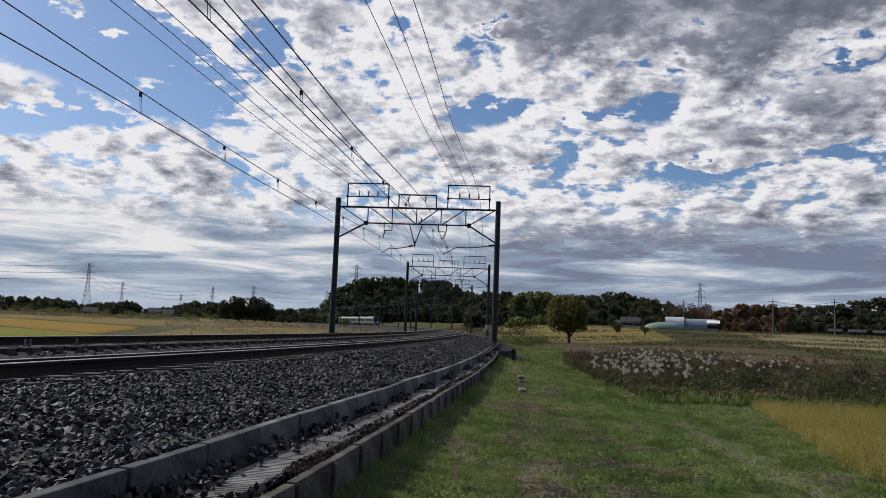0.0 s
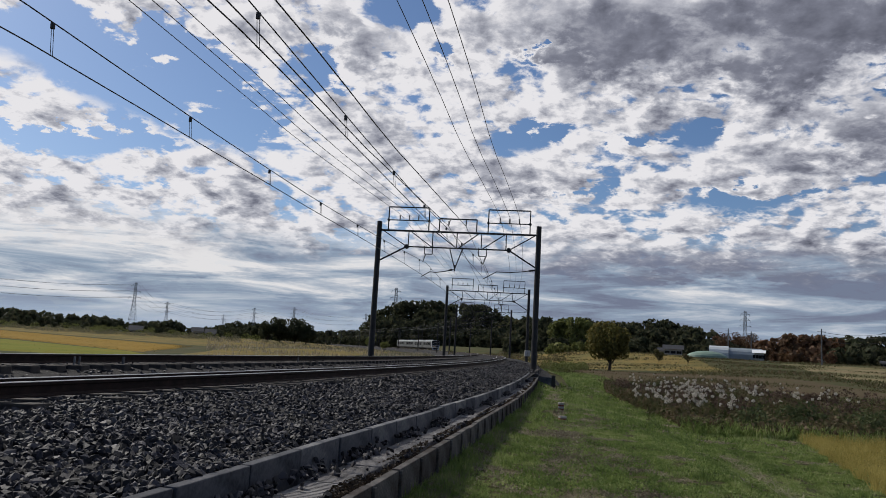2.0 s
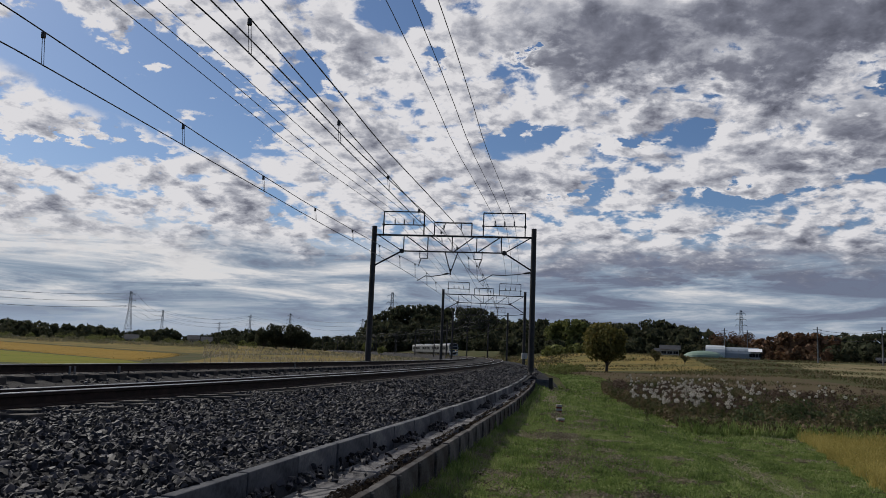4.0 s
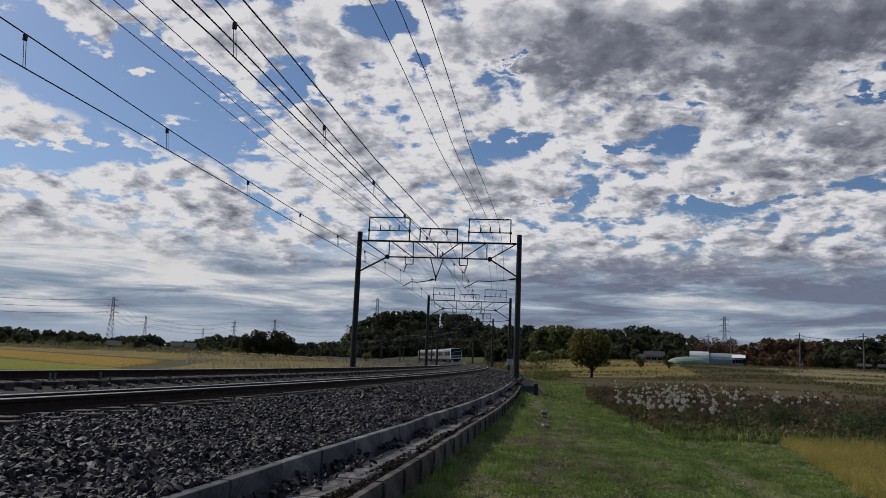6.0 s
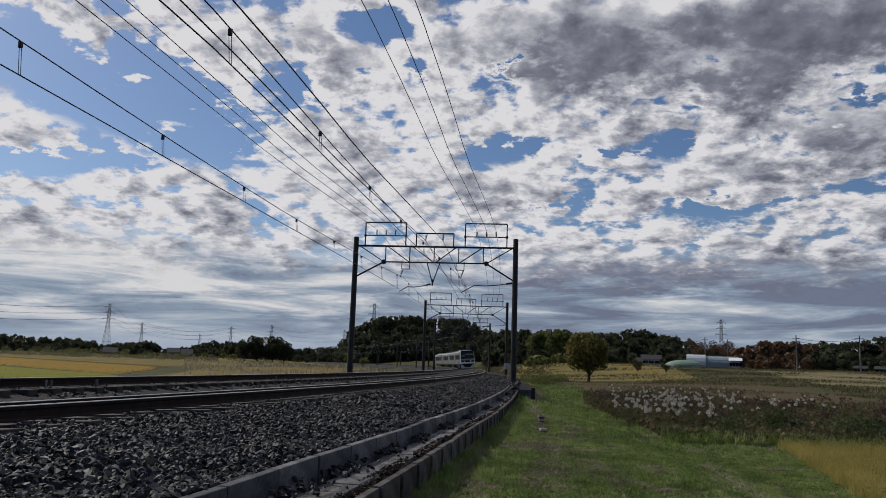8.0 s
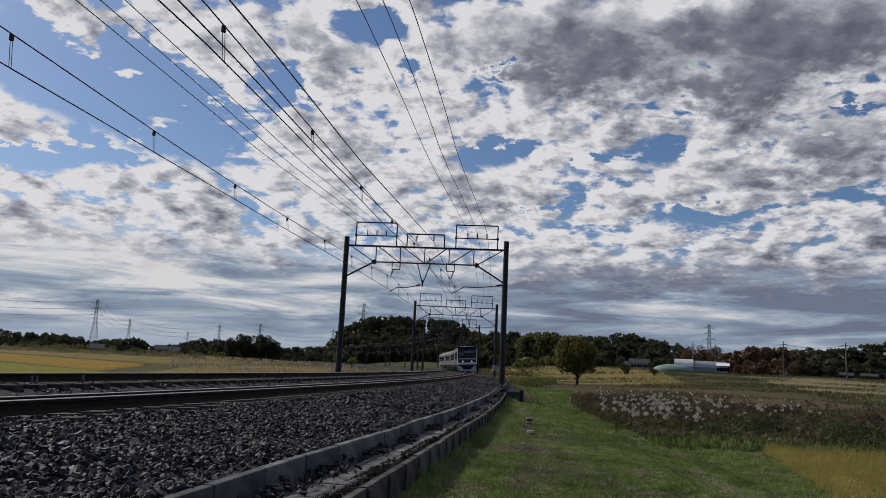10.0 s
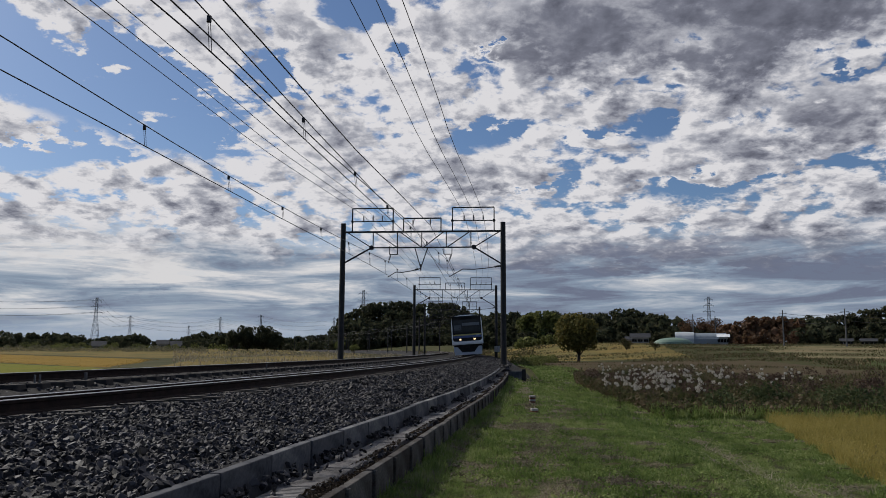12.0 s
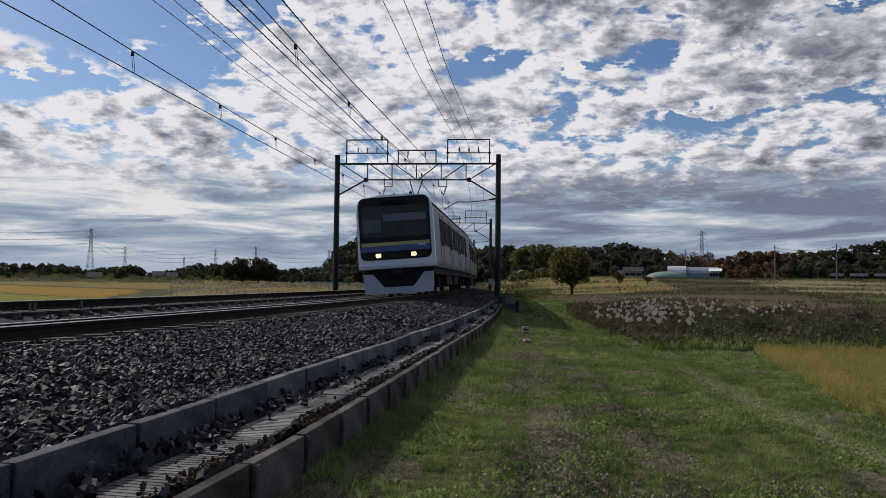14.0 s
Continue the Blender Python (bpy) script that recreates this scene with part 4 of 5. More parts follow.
tree_line("woods_far_west", 400, 3, [(-40, 1.3), (-30.3, 1.1), (-29.1, 1.12), (-28, 0.98), (-26.8, 1.08), (-25.5, 0.8), (-24, 0.8), (-23.5, 0.95), (-22.9, 0.8)], FOREST, "low dark far tree belt behind the fields", 7.0)
tree_line("woods_field_edge", 330, 2, [(-23.9, 0.6), (-23.5, 1.0), (-23, 0.85), (-22.5, 1.02), (-21.9, 1.08), (-21.4, 0.85), (-21, 0.5)], FOREST, "dark round trees at the far field's edge", 5.5)
tree_line("woods_west_rise", 560, 3, [(-20.5, 0.6), (-19.3, 0.85), (-18.6, 1.08), (-17.4, 1.25), (-15.9, 1.25), (-14, 1.1), (-12, 0.98), (-11, 0.95), (-9.9, 1.15), (-9, 1.12), (-7, 1.1)], FOREST, "far wooded rise behind the fields", 8.0)
tree_line("woods_hill", 500, 6, [(-8.8, 0.9), (-8.3, 1.85), (-7.8, 2.6), (-6.7, 3.25), (-5.8, 3.5), (-4, 3.68), (-2.9, 3.7), (-1.5, 3.6), (-0.8, 3.72), (0.3, 3.66), (1.4, 3.0), (2.9, 2.86), (4.2, 2.75)], FOREST, "dark wooded hill with a rounded crest", 9.5, 42)
tree_line("woods_east", 290, 5, [(2.4, 2.5), (4.0, 2.75), (4.3, 2.95), (5.6, 2.86), (7.5, 3.05), (8.6, 3.03), (9.7, 2.92), (10.8, 2.85), (11.7, 2.87), (12.6, 3.15), (13.6, 3.18), (14.6, 2.95), (15.9, 2.84), (16.8, 2.7), (17.2, 2.3), (17.5, 1.9), (18.4, 2.0), (20, 1.8)], FOREST, "dark mixed woods behind the fallow field", 6.0)
tree_line("bamboo_grove", 262, 2, [(5.2, 2.3), (6.0, 2.8), (7.2, 3.0), (8.2, 2.9), (8.6, 2.5)], BAMBOO, "sunlit yellow-green bamboo grove at the wood's edge", 4.0)
tree_line("woods_russet", 215, 3, [(19.7, 1.5), (20.2, 2.0), (20.8, 2.3), (21.8, 2.52), (22.7, 2.43), (23.7, 2.5), (24.7, 2.3)], AUTUMN, "russet autumn trees at the field's edge", 5.0)
tree_line("woods_far_east", 225, 4, [(24, 2.35), (24.7, 2.4), (26, 2.5), (27.2, 2.53), (28.2, 2.8), (29.3, 3.05), (30.6, 3.2), (33, 3.5), (38, 3.6)], FOREST, "dark woods along the field's end", 5.5)


# ================= ballast stones =================
def stone_shapes(count):
    """Sharp-edged crushed stones about 1 m across, each the hull of a few points."""
    made = []
    while len(made) < count:
        bm = fresh()
        for _ in range(9):
            d = Vector(rng.normal(size=3)).normalized() * 0.5
            bm.verts.new((d.x * 1.1, d.y * 0.88, d.z * 0.72))
        bmesh.ops.convex_hull(bm, input=bm.verts)
        bmesh.ops.triangulate(bm, faces=bm.faces)
        bm.verts.index_update()
        if len(bm.verts) == 9 and len(bm.faces) == 14:
            made.append((np.array([v.co[:] for v in bm.verts]), np.array([[v.index for v in f.verts] for f in bm.faces])))
        bm.free()
    return np.array([m[0] for m in made]), np.array([m[1] for m in made])


def scatter_stones(name, places, sizes, label):
    shapes, faces = stone_shapes(24)
    n = len(places)
    pick = rng.integers(0, len(shapes), n)
    q = rng.normal(size=(n, 4))
    q /= np.linalg.norm(q, axis=1)[:, None]
    w, x, y, z = q.T
    rot = np.stack([1 - 2 * (y * y + z * z), 2 * (x * y - z * w), 2 * (x * z + y * w),
                    2 * (x * y + z * w), 1 - 2 * (x * x + z * z), 2 * (y * z - x * w),
                    2 * (x * z - y * w), 2 * (y * z + x * w), 1 - 2 * (x * x + y * y)], 1).reshape(n, 3, 3)
    verts = np.einsum("nij,nkj->nki", rot, shapes[pick]) * np.asarray(sizes)[:, None, None] + np.asarray(places)[:, None, :]
    k = shapes.shape[1]
    tris = (faces[pick] + (np.arange(n) * k)[:, None, None]).reshape(-1, 3)
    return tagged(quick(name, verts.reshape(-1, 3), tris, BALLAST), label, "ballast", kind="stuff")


def make_ballast():
    def zone(n, s0, s1, o0, o1, size, power=1.0):
        s = s0 + (s1 - s0) * rng.random(n) ** power
        lo = np.full(n, o0) if not callable(o0) else np.array([o0(v) for v in s])
        hi = np.full(n, o1) if not callable(o1) else np.array([o1(v) for v in s])
        o = lo + (hi - lo) * rng.random(n)
        keep = np.ones(n, bool)
        for r, _ in RAILS:
            keep &= np.abs(o - r) > 0.15
        s, o = s[keep], o[keep]
        size = size * np.clip(rng.normal(1, 0.28, len(s)), 0.5, 1.9)
        bump = 0.02 * np.sin(s * 3.1 + o * 2.2) + 0.02 * np.sin(o * 5 - s * 1.7)
        pts = np.array([track(a, b, bed_z(b, a)) for a, b in zip(s, o)])
        pts[:, 2] += bump + rng.random(len(s)) * 0.03 - 0.015 - size * np.where(o < -1.9, 0.45, np.where(o < 0.6, 0.25, 0.2))
        return pts, size
    edge = lambda s: curb_off(s) - 0.05
    sets = [zone(30000, 2.2, 15, 0.62, edge, 0.088, 1.2), zone(9000, 15, 30, 0.6, edge, 0.10), zone(4500, 30, 41, 0.6, edge, 0.13),
            zone(3500, 41, 75, 0.6, 3.6, 0.17), zone(9000, 2, 30, -1.9, 0.6, 0.09), zone(6500, 4, 45, -6.4, -1.9, 0.12), zone(2500, 30, 90, -1.9, 0.6, 0.16)]
    pts, sizes = np.vstack([q[0] for q in sets]), np.concatenate([q[1] for q in sets])
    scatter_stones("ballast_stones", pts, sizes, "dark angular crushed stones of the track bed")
    # stones that rolled over the kerb onto the lids, in heaps
    s = np.concatenate([rng.normal(c, 0.35, k) for c, k in ((3.6, 110), (4.9, 60), (6.0, 90), (7.5, 60), (9.0, 90), (10.8, 70), (12.6, 80), (15, 90), (18, 100), (22, 90), (27, 100), (33, 100))])
    f = np.abs(rng.normal(0, 0.22, len(s)))
    f = np.where(rng.random(len(s)) < 0.2, 1 - f * 0.35, f)
    pts = np.array([track(a, curb_off(a) + 0.09 + np.clip(b, 0, 1) * (wall_off(a) - curb_off(a) - 0.16), 0.435) for a, b in zip(s, f)])
    heap = np.clip(1 - f / 0.35, 0, 1)
    pts[:, 2] += heap * rng.random(len(s)) * 0.08
    scatter_stones("rolled_stones", pts, 0.062 * np.clip(rng.normal(1, 0.3, len(s)), 0.4, 1.7), "loose stones lying on the duct lids")


make_ballast()


# ================= grass, crops and weeds =================
def blades(name, pts, height, width, mat, label, category="grass", lean=0.45, parent=None, flat=0.0):
    """One tapered blade at each place."""
    pts = np.asarray(pts, float)
    n = len(pts)
    a = rng.random(n) * 2 * math.pi
    side = np.stack([np.cos(a), np.sin(a), np.zeros(n)], 1)
    h = np.asarray(height) * (0.5 + rng.random(n))
    b = rng.random(n) * 2 * math.pi
    tilt = lean * (flat + (1 - flat) * rng.random(n) ** 0.7)
    tip = np.stack([np.cos(b) * np.sin(tilt), np.sin(b) * np.sin(tilt), np.cos(tilt)], 1) * h[:, None]
    w = (np.asarray(width) * (0.6 + 0.8 * rng.random(n)))[:, None]
    verts = np.stack([pts - side * w, pts + side * w, pts + tip], 1).reshape(-1, 3)
    ob = quick(name, verts, np.arange(3 * n).reshape(-1, 3), mat, parent)
    return tagged(ob, label, category, kind="stuff")


def on_ground(x, y, lift=0.0):
    return np.stack([x, y, ground_z(x, y) + lift], 1)


def wall_x(y):
    ss = np.arange(-2, 60, 1.0)
    q = np.array([track(s, wall_off(s) if s < 41.2 else 5.2) for s in ss])
    return np.interp(y, q[:, 1], q[:, 0])


def patchy(x, y, scale, seed=0.0):
    return np.array([noise.noise((a * scale + seed, b * scale, seed)) for a, b in zip(x, y)])


def make_grass():
    pts, hs, ws, dry, dh, dw = [], [], [], [], [], []
    for n, y0, y1, h, w in ((230000, 2.6, 9, 0.040, 0.0042), (140000, 9, 18, 0.055, 0.0075), (64000, 18, 34, 0.08, 0.017), (34000, 34, 75, 0.085, 0.05)):
        y = y0 + (y1 - y0) * rng.random(n)
        lo, hi = wall_x(y) + 0.04, np.interp(y, [0, 7, 13, 20, 34, 47, 75], [6.6, 6.4, 6.9, 8.6, 8.4, 8.8, 12])
        x = lo + (hi - lo) * rng.random(n)
        p, p2 = patchy(x, y, 1.3), patchy(x, y, 0.35, 5.0)
        tuft = patchy(x, y, 6.0 if y0 < 9 else 3.0, 8.0)
        strip = np.exp(-((x - 0.45 - 0.088 * y) / 0.30) ** 2) * 0.5 + np.exp(-((x - 1.35 - 0.075 * y) / 0.22) ** 2) * 0.30
        bare = p * 0.9 + strip + p2 * 0.3 + tuft * 0.30 > 0.345
        bank = x - lo < 0.5
        taller = (1 + 1.0 * np.exp(-((x - lo) / 0.35) ** 2) + 0.6 * np.clip(p2, 0, 1)) * np.clip(0.75 + 1.5 * tuft, 0.35, 2.0)
        keep = (~bare & (tuft > -0.22 + 0.25 * (rng.random(n) - 0.5))) | (bare & (rng.random(n) < 0.10))
        q = on_ground(x, y, 0.0)
        q[:, 2] += 0.13 * np.exp(-((x - lo) / 0.4) ** 2)
        pts.append(q[keep]), hs.append((h * taller)[keep]), ws.append(np.full(keep.sum(), w))
        straw = (bare & (rng.random(n) < 0.8)) | (bank & (rng.random(n) < 0.3)) | (rng.random(n) < 0.03)
        dry.append(q[straw] + (0, 0, 0.006)), dh.append(np.full(straw.sum(), h * 1.8)), dw.append(np.full(straw.sum(), w * 0.8))
    blades("grass", np.vstack(pts), np.concatenate(hs), np.concatenate(ws), GRASS, "short green grass of the trackside path", lean=1.15)
    blades("dead_grass", np.vstack(dry), np.concatenate(dh), np.concatenate(dw), GRASS_DRY, "dead straw-coloured grass in worn patches", lean=1.54, flat=0.8)
    # small broad leaves of clover and plantain
    n = 52000
    y = 2.6 + 16 * rng.random(n) ** 1.5
    lo, hi = wall_x(y) + 0.1, np.interp(y, [0, 7, 13, 20], [6.4, 6.2, 6.6, 8.0])
    x = lo + (hi - lo) * rng.random(n)
    keep = patchy(x, y, 0.9, 9.0) > 0.02
    ob = leaves("clover_leaves", on_ground(x[keep], y[keep], 0.03), np.full(keep.sum(), 0.03), 2, 0.015, GRASS)
    tagged(ob, "small broad leaves among the short grass", "grass", kind="stuff")
    # trodden clumps of dead leaves and hay on the path
    spots = []
    for _ in range(34):
        y = 3.6 + 20 * rng.random() ** 1.3
        x = rng.choice([0.45 + 0.088 * y, 1.35 + 0.075 * y, 0.2 + 0.05 * y + 2.4 * rng.random()]) + rng.normal() * 0.18
        k = int(60 + 160 * rng.random())
        reach = 0.10 + 0.22 * rng.random()
        spots.append(np.stack([x + rng.normal(size=k) * reach, y + rng.normal(size=k) * reach * 1.6], 1))
    spots = np.vstack(spots)
    spots = spots[spots[:, 0] > wall_x(spots[:, 1]) + 0.3]
    ob = leaves("dead_leaves", on_ground(spots[:, 0], spots[:, 1], 0.035), np.full(len(spots), 0.025), 3, 0.013, HAY)
    tagged(ob, "trodden dead leaves and hay on the grass path", "litter", kind="stuff")
    # a ridge of pale cut stalks between path and paddy
    t = rng.random(800)
    x = np.interp(t, [0, 0.25, 0.6, 1], [3.75, 3.9, 4.25, 4.8]) + rng.normal(0, 0.09, len(t)) + 0.05 * np.sin(t * 40)
    y = 6.0 + 9.0 * t + rng.normal(0, 0.1, len(t))
    blades("cut_stalks", on_ground(x, y, 0.05), 0.26, 0.005, GRASS_DRY, "pale dry cut stalks along the path's edge", lean=1.55, flat=0.75)


make_grass()


def make_debris():
    """Moss, leaf litter and weeds in the strip behind the wall."""
    n = 9000
    s = 1.0 + 38 * rng.random(n) ** 1.4
    f = 1.0 - 0.30 * rng.random(n) ** 1.6
    keep = np.array([noise.noise((a * 0.9, b * 6, 4.0)) for a, b in zip(s, f)]) > -0.05
    s, f = s[keep], f[keep]
    pts = np.array([track(a, curb_off(a) + b * (wall_off(a) - curb_off(a)) - 0.03, 0.41) for a, b in zip(s, f)])
    tagged(leaves("leaf_litter", pts, np.full(len(pts), 0.018), 4, 0.014, LITTER), "mossy leaf litter along the wall top", "litter", kind="stuff")
    n = 13000
    s = 1.0 + 38 * rng.random(n) ** 1.4
    pts = np.array([track(a, wall_off(a) + 0.08 + 0.3 * rng.random() ** 1.5, 0.06) for a in s])
    blades("bank_grass", pts, 0.10, 0.005, HAY, "dry brown grass at the wall's foot", lean=1.2)


make_debris()


def make_far_crops():
    n = 30000
    y = 40 + 140 * rng.random(n)
    x = -20 - 110 * rng.random(n)
    edge = 70 - 0.91 * (x + 30.5)
    green = (y < edge) & (y > 58 - 0.24 * (-22 - x))
    blades("young_crop", on_ground(x[green], y[green], 0.06), 0.09, 0.03, FIELD_LEAF, "green regrowth standing in a far paddy", "crop", lean=1.2)
    ripe = (y > edge + 1) & (y < 128 - 0.7 * (x + 48)) & (x < -31 - 0.3 * (y - 71))
    blades("ripe_crop", on_ground(x[ripe], y[ripe], 0.06), 0.12, np.hypot(x, y)[ripe] * 0.0006, STUBBLE, "orange stubble standing in a far paddy", "crop", lean=1.2)
    n = 8000
    y = 66 + 204 * rng.random(n)
    x = -y * (0.06 + 0.30 * rng.random(n))
    keep = patchy(x, y, 0.05, 6.0) > -0.08
    blades("dry_stalks", on_ground(x[keep], y[keep]), 0.25 + 0.7 * rng.random(keep.sum()) ** 2, np.hypot(x, y)[keep] * 0.0006, GRASS_DRY, "tall dry stalks scattered in the fallow plots", "weeds", lean=0.5)


make_far_crops()


def make_rice():
    n = 60000
    y = 5 + 15.5 * rng.random(n) ** 0.8
    left = np.interp(y, [5, 9, 11, 20], [6.2, 5.9, 6.0, 8.4]) + 0.07 * np.sin(y * 5.3)
    x = left + (24 - left) * rng.random(n) ** 1.3
    hump = 0.8 + 0.5 * patchy(x, y, 1.6, 12.0)
    blades("rice_plants", on_ground(x, y), 0.27 * hump, 0.006, RICE, "ripe golden rice standing in a paddy", "rice", lean=0.8)
    c = on_ground(x[:20000], y[:20000])
    c[:, 2] += (0.12 + 0.2 * rng.random(20000)) * hump[:20000]
    tagged(leaves("rice_ears", c, np.full(len(c), 0.05), 3, 0.012, RICE), "drooping golden rice ears", "rice", kind="stuff")


make_rice()


def make_weeds():
    # thicket between path, paddy and fallow field
    n = 30000
    y = 21 + 27 * rng.random(n) ** 1.2
    left = np.interp(y, [21, 28, 40, 48], [5.9, 6.2, 6.8, 8.0])
    right = np.interp(y, [21, 26, 34, 48], [34, 36, 26, 15])
    x = left + (right - left) * rng.random(n) ** 1.25
    p = patchy(x, y, 0.3, 2.0)
    h = np.clip(0.5 + 0.5 * p, 0.18, 1) * np.interp(x, [5, 7, 14, 20, 36], [0.5, 0.95, 0.8, 0.45, 0.3])
    z = rng.random(n) ** 0.7 * h
    c = on_ground(x, y)
    c[:, 2] += z
    ob = leaves("weed_thicket", c, np.full(n, 0.12), 3, 0.055, WEED)
    tagged(ob, "brown and green thicket of tall weeds", "weeds", kind="stuff")
    blades("weed_stems", on_ground(x[:9000], y[:9000]), h[:9000] * 1.05, 0.012, WEED, "upright brown weed stems", "weeds", lean=0.5)
    # bushy heads: leafy green before, brown behind
    green, brown = [], []
    for _ in range(150):
        y0 = 21.5 + 20 * rng.random() ** 1.4
        x0 = np.interp(y0, [21, 28, 40], [6.4, 6.6, 7.2]) + (np.interp(y0, [21, 26, 42], [26, 24, 9])) * rng.random() ** 1.2
        r = 0.25 + 0.3 * rng.random()
        (green if y0 < 24.5 else brown).append((x0, y0, float(ground_z(x0, y0)) + r * 0.5 + 0.35 * rng.random(), r))
    for kind, spots, mat, label in (("weed_bushes", green, WEED_GREEN, "leafy dark green weeds at the thicket's edge"), ("dry_bushes", brown, WEED_DRY, "brown seeded bushes in the thicket")):
        spots = np.array(spots)
        tagged(leaves(kind, spots[:, :3], spots[:, 3], 240, 0.045, mat, facing=0.4), label, "weeds", kind="stuff")
    # low green front edge
    n = 16000
    x = 5.9 + 26 * rng.random(n) ** 1.2
    y = 20.6 + 1.6 * rng.random(n) + 0.05 * (x - 6)
    blades("verge_grass", on_ground(x, y), 0.3, 0.02, GRASS, "rough green grass before the thicket", lean=0.9)
    # scattered tufts over the fallow field
    n = 80000
    y = 46 + 190 * rng.random(n) ** 1.3
    x = np.interp(y, [46, 100, 240], [9, 7, 6]) + np.interp(y, [46, 150, 240], [42, 100, 150]) * rng.random(n)
    p = patchy(x, y, 0.08, 3.0)
    keep = p > -0.15 + 0.2 * rng.random(n)
    d = np.hypot(x, y)[keep]
    blades("fallow_tufts", on_ground(x[keep], y[keep]), 0.2 + 0.4 * np.clip(p[keep], 0, 1), d * 0.0008, WEED, "brown tufts scattered over fallow land", "weeds", lean=1.3)


make_weeds()


def plume_plant(x, y, h):
    """A few stalks with fluffy white heads."""
    g = empty("pampas_plant", pose(x, y, float(ground_z(x, y))))
    tagged(g, "tall weed with fluffy white seed heads", "weed plant", "white-headed weeds in the thicket")
    for _ in range(3):
        a, b = rng.normal(size=2) * 0.05, rng.normal(size=2) * 0.25
        top = h * (0.7 + 0.4 * rng.random())
        part("stalk", rod(fresh(), (a[0], a[1], 0), (b[0], b[1], top), 0.008, 0.005, 4), WEED, g)
        leaves("seed_head", [(b[0], b[1], top)], np.array([0.035 + 0.045 * rng.random()]), 110, 0.015, PLUME, g, tall=0.9, facing=0.3, hollow=0.25)["kind"] = "stuff"
    return g


def make_plumes():
    kinds = [plume_plant(8.0, 30.0, 1.05), plume_plant(9.0, 33.0, 0.8), plume_plant(7.6, 27.5, 0.95), plume_plant(8.4, 29.0, 0.9)]
    spots = []
    for _ in range(82):
        y = 23 + 20 * rng.random()
        az = float(np.clip(rng.normal(15.8, 2.9), 11.6, 22.5))
        spots.append((y * math.tan(radians(az)), y))
    for _ in range(9):
        y = 26 + 14 * rng.random()
        spots.append((y * math.tan(radians(20 + 5.5 * rng.random())), y))
    for x, y in spots:
        m = pose(x, y, float(ground_z(x, y)), 0, 0, rng.random() * 360)
        copy_thing(kinds[int(rng.integers(0, 4))], m)


make_plumes()


# ================= single trees, buildings, masts =================
def tree(name, x, y, h, w, mat, label, trunk_h, blobs=16, count=260):
    z = float(ground_z(x, y))
    g = empty(name, pose(x, y, z - 0.05))
    tagged(g, label, "tree")
    bm = rod(fresh(), (0, 0, 0), (0.1, 0, trunk_h * 1.15), 0.035 * h, 0.022 * h, 9)
    for k in range(7):
        a = k * 2.4
        rod(bm, (0.1, 0, trunk_h * (0.8 + 0.05 * k)), (math.cos(a) * w * 0.32, math.sin(a) * w * 0.32, h * (0.55 + 0.05 * k)), 0.014 * h, 0.006 * h, 6)
    part("trunk", bm, BARK, g)
    c, r = [], []
    for _ in range(blobs):
        d = rng.normal(size=3)
        d /= np.linalg.norm(d)
        q = rng.random() ** 0.4
        c.append((d[0] * q * w * 0.34, d[1] * q * w * 0.34, trunk_h + (h - trunk_h) * 0.5 + d[2] * q * (h - trunk_h) * 0.34))
        r.append(w * (0.13 + 0.08 * rng.random()))
    leaves("crown", c, np.array(r), count, w * 0.026, mat, g, facing=0.6, hollow=0.6)
    return g


def make_trees():
    x, y = polar(9.75, 100)
    tree("field_tree", x, y, 6.5, 6.6, OAK_LEAF, "round olive-leaved tree alone at the field path", 1.0, 44, 200)
    for az, d, h, w in ((-15.6, 250, 7.2, 7), (-14.7, 252, 9.0, 9), (-13.6, 250, 8.6, 9), (-12.8, 248, 6.5, 8), (-16.3, 255, 4.8, 6)):
        x, y = polar(az, d)
        tree("grove_tree", x, y, h, w, FOREST, "dark broadleaf tree in a small field grove", 0.6, 18, 260)
    for az, d, h in ((17.6, 250, 8), (18.5, 255, 8.5), (19.3, 250, 8)):
        x, y = polar(az, d)
        tree("bare_tree", x, y, h, 7, AUTUMN, "thin russet tree beside the greenhouse", 2.5, 12, 120)
    for az, d, h, w in ((13.2, 150, 2.6, 3.0), (15.2, 140, 2.2, 2.0), (-7.9, 235, 4.5, 5), (-7.0, 230, 3.5, 4)):
        x, y = polar(az, d)
        tree("shrub", x, y, h, w, WEED if az > 0 else BAMBOO, "low shrub among the fields", 0.3, 10, 160)


make_trees()


def bushes(name, spots, mat, label):
    c = [(x, y, float(ground_z(x, y)) + r * 0.4) for x, y, r in spots]
    r = np.array([q[2] for q in spots])
    tagged(leaves(name, c, r, 220, r * 0.10, mat), label, "bushes", kind="stuff")


bushes("hedge", [(x + rng.normal() * 0.6, y + rng.normal() * 2, 0.45 + 0.4 * rng.random()) for x, y in zip(np.linspace(7.0, 13.5, 34), np.linspace(74, 98, 34))], BAMBOO, "low green bushes beside the tracks")
bushes("reed_belt", [(*polar(az, 215 + 40 * rng.random()), 0.5 + 0.8 * rng.random() ** 2) for az in np.linspace(-34, -17.5, 150)], REED, "pale grey-green reed belt between field and woods")
bushes("field_bushes", [(*polar(-34 + 18 * rng.random(), 240 + 60 * rng.random()), 0.8 + 1.0 * rng.random()) for _ in range(40)], BAMBOO, "olive bushes before the far trees")
bushes("line_scrub", [(*polar(az, 190 + 50 * rng.random()), 0.3 + 0.45 * rng.random() ** 2) for az in np.linspace(-16, -3.2, 90)], REED, "low pale scrub along the far curve of the line")
